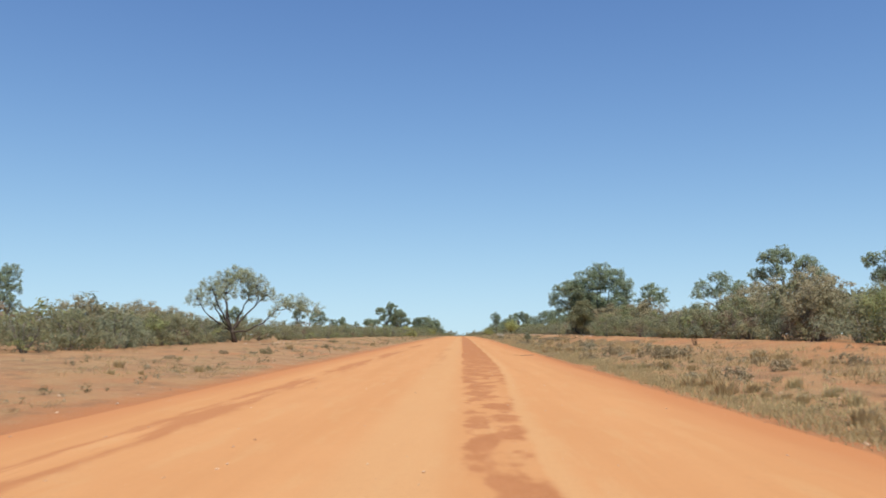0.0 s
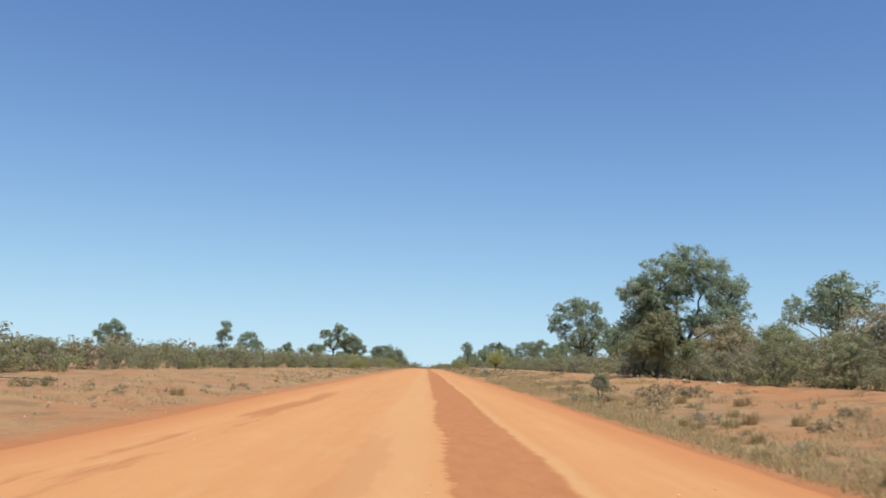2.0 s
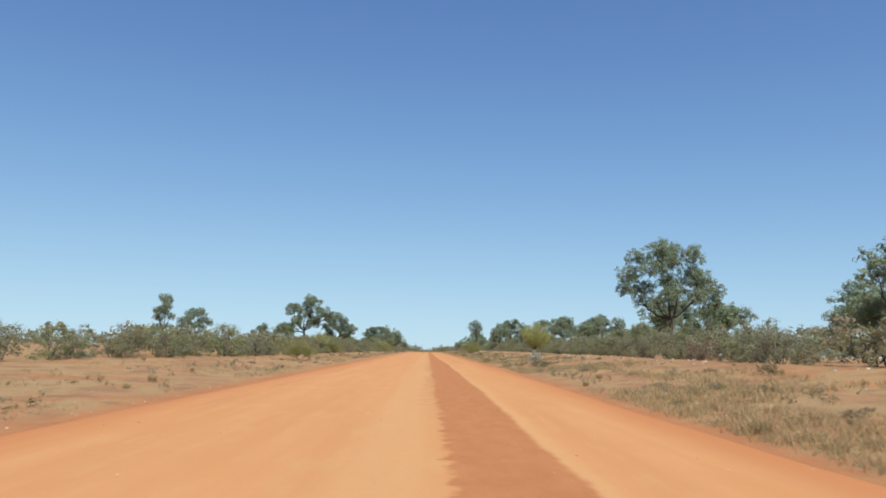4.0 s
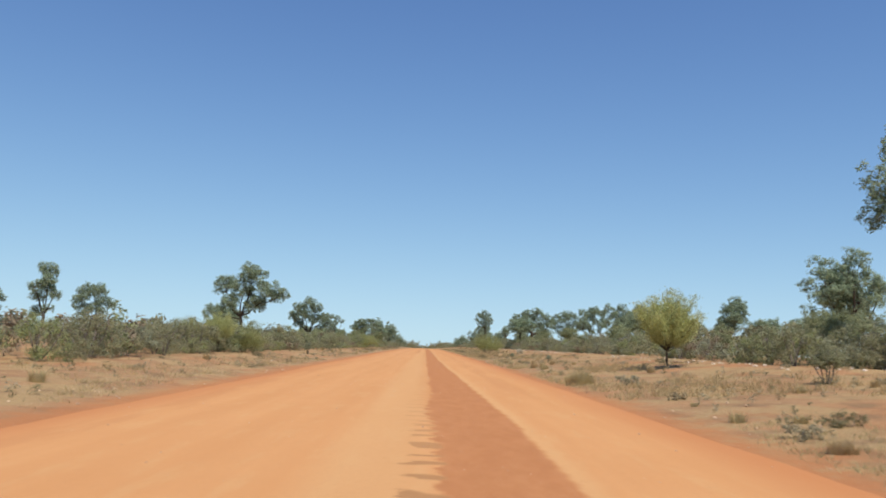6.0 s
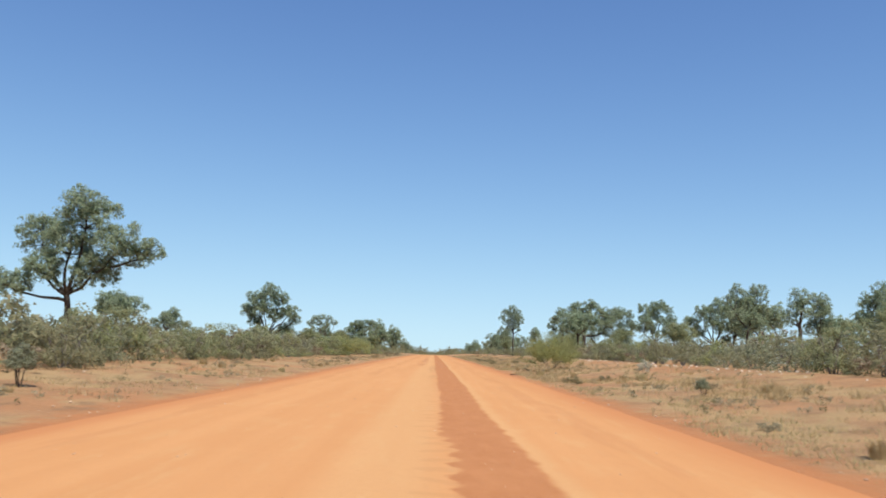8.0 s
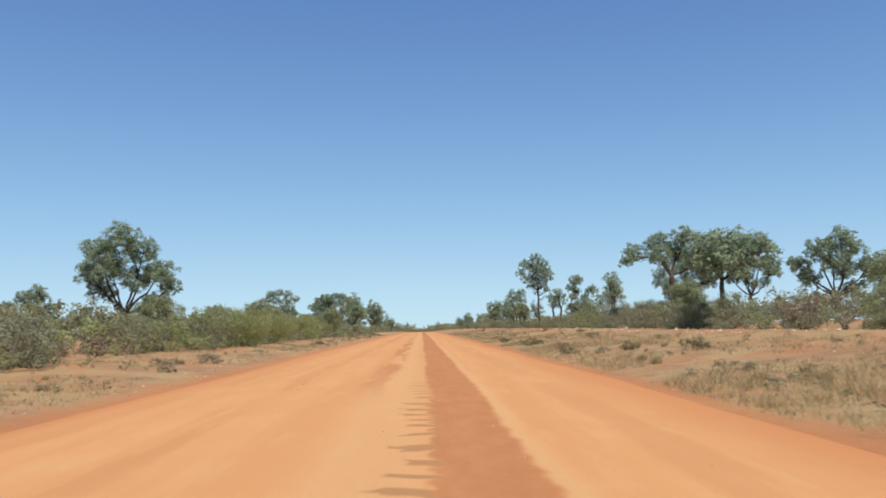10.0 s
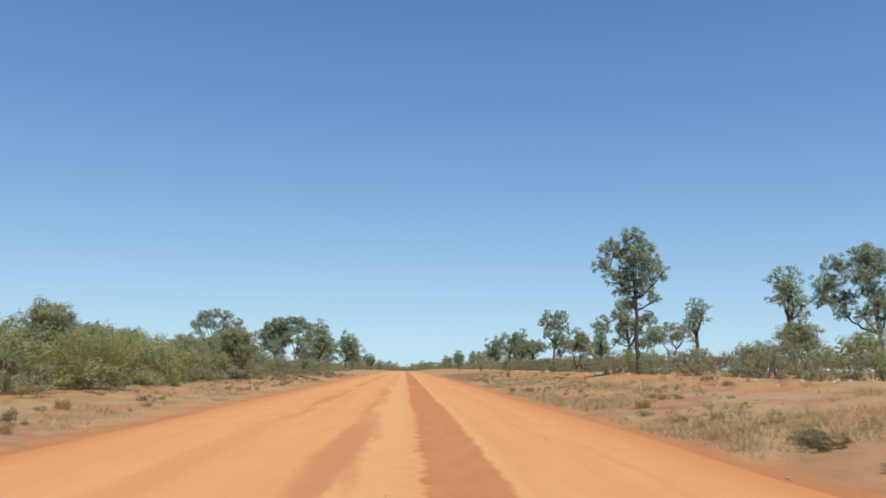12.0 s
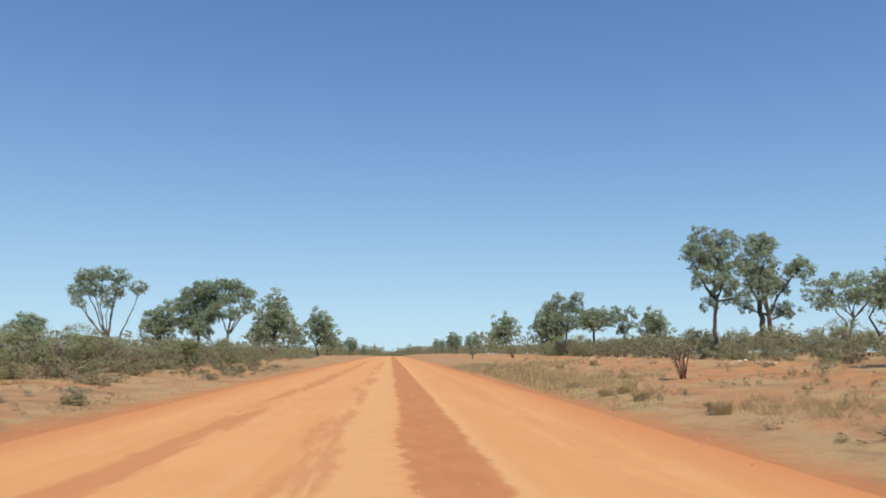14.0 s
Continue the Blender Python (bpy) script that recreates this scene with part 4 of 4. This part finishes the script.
# bushes that stand alone on the verge
lone = planted("single olive bush on a short bare stem", 7.15, 88.4, "lone bushes on the verge", seed=61, tall=1.42, wide=0.56, puffs=30, puff=0.26, low=0.38, leaf=LEAF_SAGE, cover=1.3, size=0.045, stems=6, bark=BARK_DARK)
planted("dark olive dome-shaped bush on thin bare stems", 12.3, 184.3, "lone bushes on the verge", seed=65, tall=1.45, wide=0.62, puffs=24, puff=0.28, low=0.36, leaf=LEAF_SCRUB, cover=1.1, size=0.05, stems=5)
silver = planted("silvery bush with pale seed heads on the verge", 8.1, 169.3, "lone bushes on the verge", seed=62, tall=1.35, wide=0.72, puffs=22, puff=0.28, low=0.1, leaf=LEAF_PALE, cover=1.0, size=0.05)
dry = planted("low bush with a fan of dry reddish stems", 10.6, 409.3, "lone bushes on the verge", seed=64, tall=1.7, wide=0.72, puffs=16, puff=0.27, low=0.42, leaf=LEAF_DRYGREY, cover=0.8, size=0.055, stems=11, bark=BARK_RED)
for kind, x, y, g in ((yellow, -15.0, 218.0, 0.72), (yellow, -30.0, 352.0, 0.9), (wattle, -10.8, 174.0, 0.62), (wattle, -16.6, 216.0, 0.85), (wattle, -13.9, 222.0, 0.7), (wattle, -13.2, 340.0, 1.0), (wattle, -14.0, 361.0, 1.02), (wattle, -13.6, 330.0, 1.0), (wattle, -15.0, 372.0, 1.05), (wattle, -16.5, 356.0, 1.05), (lone, 13.2, 46.0, 0.9), (lone, 9.6, 223.0, 0.45), (lone, 8.6, 240.0, 0.5),
                      (wattle, 20.0, 36.0, 1.05), (dry, 13.5, 470.0, 1.0), (lone, 11.0, 490.0, 1.0), (lone, -11.0, 235.0, 0.9), (silver, 11.4, 258.0, 0.7)):
    stand(kind, x, y, 40.0 + y * 7 % 300, g)

# taller thickets at the scrub's edge
khaki = tagged(settle(tree(seed=72, tall=4.2, wide=2.1, bare=0.5, puffs=18, puff=0.75, leaf=LEAF_KHAKI, stems=4, size=0.12, girth=0.12, cover=0.7, bark=BARK_GREY), 19.0, 106.0), "khaki-brown young tree, half dry, with several stems", "tree", "trees beside the road")
for x, y, h in ((20.0, 88.0, 4.2), (20.5, 76.0, 2.5), (23.0, 60.0, 4.6), (21.0, 48.0, 4.4), (25.0, 40.0, 4.8), (19.5, 55.0, 3.6), (18.6, 43.0, 3.5), (22.4, 82.0, 2.8), (20.8, 64.0, 3.4), (22.0, 96.0, 3.4), (-24.0, 62.0, 3.3), (-23.0, 56.0, 3.2), (-25.0, 70.0, 3.2), (-24.0, 50.0, 3.2)):
    stand(khaki, x, y, (x * 53 + y * 17) % 360, h / 4.2)
thick = tagged(settle(tree(seed=71, tall=4.2, wide=1.9, bare=1.0, puffs=15, puff=0.8, leaf=LEAF_THICK, stems=3, size=0.105, girth=0.12, cover=0.8), -13.4, 388.5), "leafy young tree with several dark stems", "tree", "trees beside the road")
for x, y, h in ((-15.4, 392.0, 3.6), (-16.6, 386.0, 3.4), (-17.4, 396.0, 3.6), (-14.9, 381.0, 2.9), (-18.0, 378.0, 3.4), (-14.2, 400.0, 3.0), (-16.0, 408.0, 2.4), (-15.0, 420.0, 2.0), (-13.8, 436.0, 2.1), (-18.0, 366.0, 4.2), (-15.4, 346.0, 3.9), (-17.0, 322.0, 3.6), (-19.0, 300.0, 3.2), (24.5, 110.0, 4.2), (22.4, 113.0, 4.3), (19.6, 113.5, 3.2), (24.6, 119.0, 4.4), (17.2, 121.0, 3.6),
                (20.5, 70.0, 2.6), (22.0, 146.0, 3.6), (21.0, 186.0, 3.4), (24.0, 225.0, 2.8), (22.0, 252.0, 3.4), (23.0, 290.0, 4.0), (21.0, 305.0, 3.6), (20.0, 330.0, 3.6), (20.0, 366.0, 3.0), (25.5, 412.0, 2.2), (18.9, 205.0, 1.9), (20.8, 208.0, 2.1), (19.6, 213.0, 1.9), (22.8, 204.0, 3.0), (24.4, 209.0, 3.3)):
    stand(thick, x, y, rng.uniform(0, 360), h / 4.2)

# ---- small growth on the verges ----
tuft_a = tagged(settle(bush(seed=81, tall=0.36, wide=0.46, puffs=9, puff=0.17, leaf=LEAF_BROWN, cover=1.0, size=0.039, sides=3, stems=5, low=0.0, name="low_shrub", twig=0.012), 9.0, 40.0), "low dry brown shrub on the verge", "shrub", "low shrubs on the verge")
tuft_b = tagged(settle(bush(seed=82, tall=0.36, wide=0.5, puffs=9, puff=0.18, leaf=LEAF_DRYGREY, cover=1.0, size=0.039, sides=3, stems=5, low=0.0, name="low_shrub", twig=0.012), 8.0, 52.0), "low grey-green shrub on the verge", "shrub", "low shrubs on the verge")
tuft_c = tagged(settle(bush(seed=83, tall=0.5, wide=0.62, puffs=9, puff=0.22, leaf=LEAF_OLIVE, cover=1.0, size=0.039, sides=3, stems=5, low=0.0, name="low_shrub", twig=0.012), 6.9, 323.5), "dark olive low shrub on bare ground", "shrub", "low shrubs on the verge")
rng = random.Random(21)
for x, y, k, g in ((8.1, 43.5, 0, 1.9), (7.6, 22.6, 0, 1.3), (9.4, 24.0, 0, 1.2), (9.6, 88.2, 0, 2.1), (10.4, 86.5, 0, 1.8), (11.4, 24.0, 0, 1.4), (8.6, 36.0, 0, 2.2), (9.4, 35.2, 0, 1.9), (7.9, 163.5, 2, 1.3), (7.4, 322.6, 2, 1.0), (6.8, 338.6, 2, 0.9), (7.1, 339.6, 2, 0.7),
                  (7.6, 190.0, 1, 1.4), (9.0, 305.0, 2, 1.0), (10.2, 300.0, 2, 1.2), (8.0, 306.0, 1, 0.9), (7.2, 312.0, 2, 0.9), (-9.6, 306.0, 0, 1.5), (-10.4, 302.0, 0, 1.3), (-9.2, 299.0, 0, 1.1), (-10.6, 310.0, 1, 1.1), (-9.8, 430.0, 0, 1.5)):
    stand((tuft_a, tuft_b, tuft_c)[k], x, y, rng.uniform(0, 360), g)
for _ in range(34):
    stand(rng.choice((tuft_a, tuft_a, tuft_b, tuft_a)), rng.uniform(6.3, 11.5), rng.uniform(22, 112), rng.uniform(0, 360), rng.uniform(0.6, 1.5))
for _ in range(24):
    stand(rng.choice((tuft_a, tuft_b, tuft_c)), rng.uniform(-12.5, -8.8), rng.uniform(392, 450), rng.uniform(0, 360), rng.uniform(0.7, 1.6))
for _ in range(150):
    y = rng.uniform(6, 450)
    x = rng.uniform(6.4, 15.5) if rng.random() < 0.7 else rng.uniform(-13.0, -8.6)
    stand(rng.choice((tuft_a, tuft_a, tuft_b, tuft_c)), x, y, rng.uniform(0, 360), rng.uniform(0.35, 1.0))


def tussock(seed, tall, blades, mat, spread=0.16):
    """A tuft of long dry blades that bend outwards."""
    r = random.Random(seed)
    vs, fs = [], []
    for _ in range(blades):
        a, b = r.uniform(0, 6.283), r.uniform(0.1, 1.0)
        d, q = Vector((math.cos(a), math.sin(a), 0)), Vector((-math.sin(a), math.cos(a), 0))
        f = r.random() ** 0.6
        o = d * f * spread + q * r.uniform(-0.1, 0.1) + Vector((0, 0, -0.03))
        h, w, k = tall * r.uniform(0.55, 1.1) * (1 - 0.8 * max(0.0, spread - 0.16) * f * f), r.uniform(0.006, 0.011), len(vs)
        m = o + d * h * 0.22 * b + Vector((0, 0, h * 0.62))
        vs += [o - q * w, o + q * w, m + q * w * 0.7, m - q * w * 0.7, o + d * h * 0.75 * b + Vector((0, 0, h * r.uniform(0.85, 1.0)))]
        fs += [(k, k + 1, k + 2, k + 3), (k + 3, k + 2, k + 4)]
    return new("grass_tussock", mesh_of("grass_tussock", vs, fs, mat))


straw = tagged(settle(tussock(3, 0.42, 150, GRASS_DRY), 9.2, 87.6), "dry straw-coloured grass tussock on the verge", "grass", "grass tussocks on the verge")
tagged(settle(tussock(5, 0.72, 900, GRASS_GREEN, 0.62), 6.2, 192.2), "broad olive grass tussock close to the road", "grass", "grass tussocks on the verge")
olive = tagged(settle(tussock(4, 0.36, 130, GRASS_GREEN), 6.6, 30.0), "olive grass tussock near the road's edge", "grass", "grass tussocks on the verge")
rng = random.Random(40)
for i in range(330):
    if i >= 230:
        x, y = rng.uniform(5.6, 8.2), (rng.uniform(8, 75) if i < 290 else rng.uniform(110, 300))
    elif i < 150:
        x, y = 6.0 + abs(rng.gauss(0, 3.2)), (rng.uniform(12, 115) if i < 60 else rng.uniform(110, 455))
    else:
        x, y = -8.4 - abs(rng.gauss(0, 2.6)), rng.uniform(20, 455)
    if x > 15.5 or x < -14 or noise.noise((x * 0.2, y * 0.06, 12.0)) < -0.05:
        continue
    stand(straw if rng.random() < 0.65 else olive, x, y, rng.uniform(0, 360), rng.uniform(0.5, 1.35))


def grass(name, seed, count, spots, mat, tall, blades, label):
    """Tufts of narrow blades, all in one mesh."""
    r = np.random.default_rng(seed)
    vs = []
    for _ in range(count):
        x, y = spots(r)
        z = height(x, y)
        s = tall * r.uniform(0.5, 1.3)
        for _ in range(blades):
            a, b = r.uniform(0, 2 * math.pi), r.uniform(0, 2 * math.pi)
            ox, oy = r.normal(0, 0.12), r.normal(0, 0.12)
            w = 0.007 + 0.007 * r.random()
            out = s * r.uniform(0.2, 0.8)
            vs += [(x + ox - w * math.cos(a), y + oy - w * math.sin(a), z - 0.02), (x + ox + w * math.cos(a), y + oy + w * math.sin(a), z - 0.02),
                   (x + ox + out * math.cos(b), y + oy + out * math.sin(b), z + s * r.uniform(0.6, 1.0))]
    ob = new(name, mesh_of(name, vs, [(i, i + 1, i + 2) for i in range(0, len(vs), 3)], mat))
    return tagged(ob, label, "grass", kind="stuff")


def on_right(r):
    while True:
        x, y = 5.6 + abs(r.normal(0, 4.0)), r.uniform(2, 460)
        if noise.noise((x * 0.22, y * 0.11, 5.0)) > r.uniform(-0.1, 0.25) and x < 14.5:
            return x, y


def near_edge(r):
    while True:
        near = r.random() < 0.45
        x, y = (5.3 + abs(r.normal(0, 0.9)), r.uniform(2, 115)) if near else (5.45 + abs(r.normal(0, 1.5)), r.uniform(2, 460))
        if noise.noise((x * 0.2, y * 0.07, 8.0)) + (0.35 if y < 90 else 0.0) > 0.05:
            return x, y


def on_left(r):
    while True:
        x, y = -7.9 - abs(r.normal(0, 3.4)), r.uniform(4, 460)
        if noise.noise((x * 0.25, y * 0.12, 11.0)) > 0.0 and x > -20:
            return x, y


def herbs(name, seed, count, spots, mat, label):
    """Little mounds of leaves close to the ground, too many to tell apart, all in one mesh."""
    r = np.random.default_rng(seed)
    mounds = []
    for _ in range(count):
        x, y = spots(r)
        rad = 0.09 + 0.22 * r.random() ** 2
        mounds.append(leaves(r, (x, y, height(x, y) + rad * 0.35), rad, 0.5, 0.05, 0.8, 6, -0.5, 0.42))
    return tagged(new(name, leaf_mesh(name, mounds, mat)), label, "herbs", kind="stuff")


def off_road(r):
    while True:
        x, y = (6.4 + abs(r.normal(0, 4.2)), r.uniform(6, 460)) if r.random() < 0.68 else (-8.4 - abs(r.normal(0, 3.0)), r.uniform(6, 460))
        if -17 < x < 15 and noise.noise((x * 0.3, y * 0.15, 21.0)) > r.uniform(-0.2, 0.2):
            return x, y


herbs("olive_herbs", 61, 1500, off_road, LEAF_OLIVE, "small dark olive herbs scattered on the verge")
herbs("grey_herbs", 62, 1500, off_road, LEAF_DRYGREY, "small dry grey-brown herbs scattered on the verge")
grass("straw_clumps", 4, 1500, on_right, GRASS_DRY, 0.32, 34, "clumps of tall straw-coloured grass on the verge")
grass("dry_grass", 1, 11000, on_right, GRASS_DRY, 0.15, 12, "thin dry straw-coloured grass on the verge")
grass("green_grass", 2, 7500, near_edge, GRASS_GREEN, 0.13, 12, "olive grass along the road's edge")
grass("left_grass", 3, 5000, on_left, GRASS_DRY, 0.13, 11, "sparse dry grass on red soil")

# ---- stones, sticks and pebbles ----
def rock_mesh(seed):
    bm = bmesh.new()
    bmesh.ops.create_icosphere(bm, subdivisions=2, radius=0.5)
    for v in bm.verts:
        k = 1 + 0.35 * noise.noise(v.co * 1.7 + Vector((seed, 0, 0))) + 0.12 * noise.noise(v.co * 5 + Vector((0, seed, 0)))
        v.co = Vector((v.co.x * k * 1.25, v.co.y * k, v.co.z * k * 0.7))
    me = bpy.data.meshes.new("stone")
    bm.to_mesh(me)
    bm.free()
    me.materials.append(STONE)
    return me


ROCKS = [rock_mesh(s) for s in (1.0, 4.0, 9.0, 14.0)]
rng = random.Random(31)
for i in range(420):
    y = rng.uniform(95, 450)
    x = 15.3 + 0.5 * noise.noise((y * 0.03, 1.0, 0)) + rng.gauss(0, 0.4)
    if i % 8 == 0:
        y, x = rng.uniform(30, 450), rng.choice((rng.uniform(6.2, 13), rng.uniform(-14, -9)))
    if i < 14:
        y, x = rng.uniform(66, 84), rng.uniform(-18.2, -16.0)
    elif 0 < noise.noise((0, y * 0.045, 3.0)) - 0.18:
        continue
    s = rng.uniform(0.06, 0.14) * (0.5 if i % 8 == 0 else 1) * (1.6 if rng.random() < 0.12 else 1)
    ob = new("stone", rng.choice(ROCKS))
    ob.matrix_basis = pose(x, y, height(x, y) + 0.12 * s, rng.uniform(-15, 15), rng.uniform(-15, 15), rng.uniform(0, 360))
    ob.scale = (s, s * rng.uniform(0.7, 1.1), s)
    tagged(ob, "pale weathered stone on the low earth bank", "stone", "stones on the bank")


def stick(seed, length, thick, x, y, spin, mat, label):
    r = random.Random(seed)
    tv, tf = [], []
    a, b = Vector((-length / 2, 0, thick * 0.7)), Vector((length / 2, 0, thick * 0.8))
    run = limb(tv, tf, r, a, b, thick, thick * 0.35, 0.02, 7, 6, 0.06)
    for k in range(3):
        s = run[r.randint(2, 6)]
        limb(tv, tf, r, s, s + Vector((r.uniform(-0.2, 0.35) * length, r.choice((-1, 1)) * r.uniform(0.1, 0.3) * length, r.uniform(0, 0.08) * length)), thick * 0.5, thick * 0.15, 0.02, 3, 4, 0.05)
    ob = new("fallen_branch", mesh_of("fallen_branch", tv, tf, mat, True))
    ob.matrix_basis = pose(x, y, road_z(x, y) if x < EDGE_R - 0.3 and x > 0 else height(x, y), 0, 0, spin)
    return tagged(ob, label, "branch", "fallen branches")


for i, (ln, th, x, y, sp) in enumerate(((0.6, 0.035, 5.3, 268.4, 8), (0.85, 0.022, 3.95, 49.5, -6), (0.26, 0.016, 3.35, 50.6, 5), (0.55, 0.01, 4.35, 51.1, -15), (0.75, 0.032, 5.4, 48.6, 10), (1.3, 0.03, 5.9, 51.9, -12), (1.4, 0.03, 8.0, 37.5, -30), (1.6, 0.04, 16.2, 372.0, 25), (1.8, 0.045, 17.0, 345.0, -20), (1.7, 0.04, 15.8, 391.0, 10), (1.6, 0.04, 17.5, 300.0, 30),
                                        (3.0, 0.06, -15.0, 82.0, 15), (2.0, 0.04, -15.2, 64.0, -25), (2.4, 0.05, -13.2, 345.0, 10), (2.0, 0.05, -12.8, 330.0, -20), (1.6, 0.04, -12.0, 450.0, 35), (1.8, 0.04, 13.0, 60.0, 40), (2.0, 0.04, 17.2, 110.0, -15), (2.2, 0.05, 14.9, 205.0, 12), (2.4, 0.05, 16.2, 282.0, -8))):
    stick(100 + i, ln, th, x, y, sp, BARK_DARK if i == 0 else DEADWOOD, "short dark-brown branch lying at the road's edge" if i == 0 else "fallen grey branch lying on the ground")

# loose pebbles
r = np.random.default_rng(77)
vs, fs = [], []
for i in range(6000):
    y = r.uniform(2, 460)
    x = r.uniform(-7.2, 5.2) if i % 2 == 0 else (5.2 + abs(r.normal(0, 3.2)) if i % 4 == 1 else -7.2 - abs(r.normal(0, 2.2)))
    on_road = EDGE_L + 0.4 < x < EDGE_R - 0.4
    s = 0.006 + 0.016 * r.random() ** 3 if on_road else 0.01 + 0.035 * r.random() ** 2
    z = (road_z(x, y) if on_road else height(x, y)) + 0.3 * s
    k = len(vs)
    vs += [(x + s * r.uniform(0.8, 1.4), y, z), (x, y + s * r.uniform(0.8, 1.4), z), (x - s, y, z), (x, y - s, z), (x, y, z + s * 0.8), (x, y, z - s)]
    for a in range(4):
        fs += [(k + a, k + (a + 1) % 4, k + 4), (k + (a + 1) % 4, k + a, k + 5)]
tagged(new("pebbles", mesh_of("pebbles", vs, fs, PEBBLE)), "loose pebbles scattered over road and verge", "pebbles", kind="stuff")


# ---- far scrub and woods, beyond the nearer rows ----
def far_woods():
    r = np.random.default_rng(99)
    quads = []
    for _ in range(900):
        side = 1 if r.random() < 0.5 else -1
        if r.random() < 0.45:
            y, x = r.uniform(0, 520), side * r.uniform(46, 130)
        else:
            y, x = r.uniform(460, 1500), side * (14.5 + abs(r.normal(0, 26)))
        h = r.uniform(1.6, 3.4) if r.random() < 0.85 or y < 520 else r.uniform(4.0, 7.0)
        z = height(x, y)
        for _ in range(int(5 + h)):
            rad = h * 0.26
            c = (x + r.normal(0, 0.5) * h * 0.6, y + r.normal(0, 0.45) * h * 0.6, z + max(rad * 0.7, r.uniform(0.15, 0.85) * h))
            quads.append(leaves(r, c, rad, 0.55, min(0.13 * h, 0.5), 0.85, 6))
    for _ in range(2200):
        y, x = r.uniform(-60, 620), (1 if r.random() < 0.5 else -1) * (30 + 210 * r.random() ** 1.4)
        h = r.uniform(1.2, 2.2)
        for _ in range(4):
            c = (x + r.normal(0, 0.6) * h, y + r.normal(0, 0.6) * h, height(x, y) + h * r.uniform(0.3, 0.75))
            quads.append(leaves(r, c, h * 0.36, 0.5, 0.19 * h, 0.85, 6))
    for _ in range(900):
        y, x = r.uniform(1150, 1800), r.normal(8, 95)
        h = r.uniform(8, 13)
        if abs(x + 1) < 9 and y < 1420:
            continue
        for _ in range(8):
            c = (x + r.normal(0, 2.2), y + r.normal(0, 2), height(x, y) + r.uniform(0.3, 0.9) * h)
            quads.append(leaves(r, c, 1.9, 0.7, 0.8, 0.85, 6))
    ob = new("far_woods", leaf_mesh("far_woods", quads, LEAF_SCRUB))
    return tagged(ob, "olive-green scrub and low woods spreading far away", "woods", kind="stuff")


far_woods()
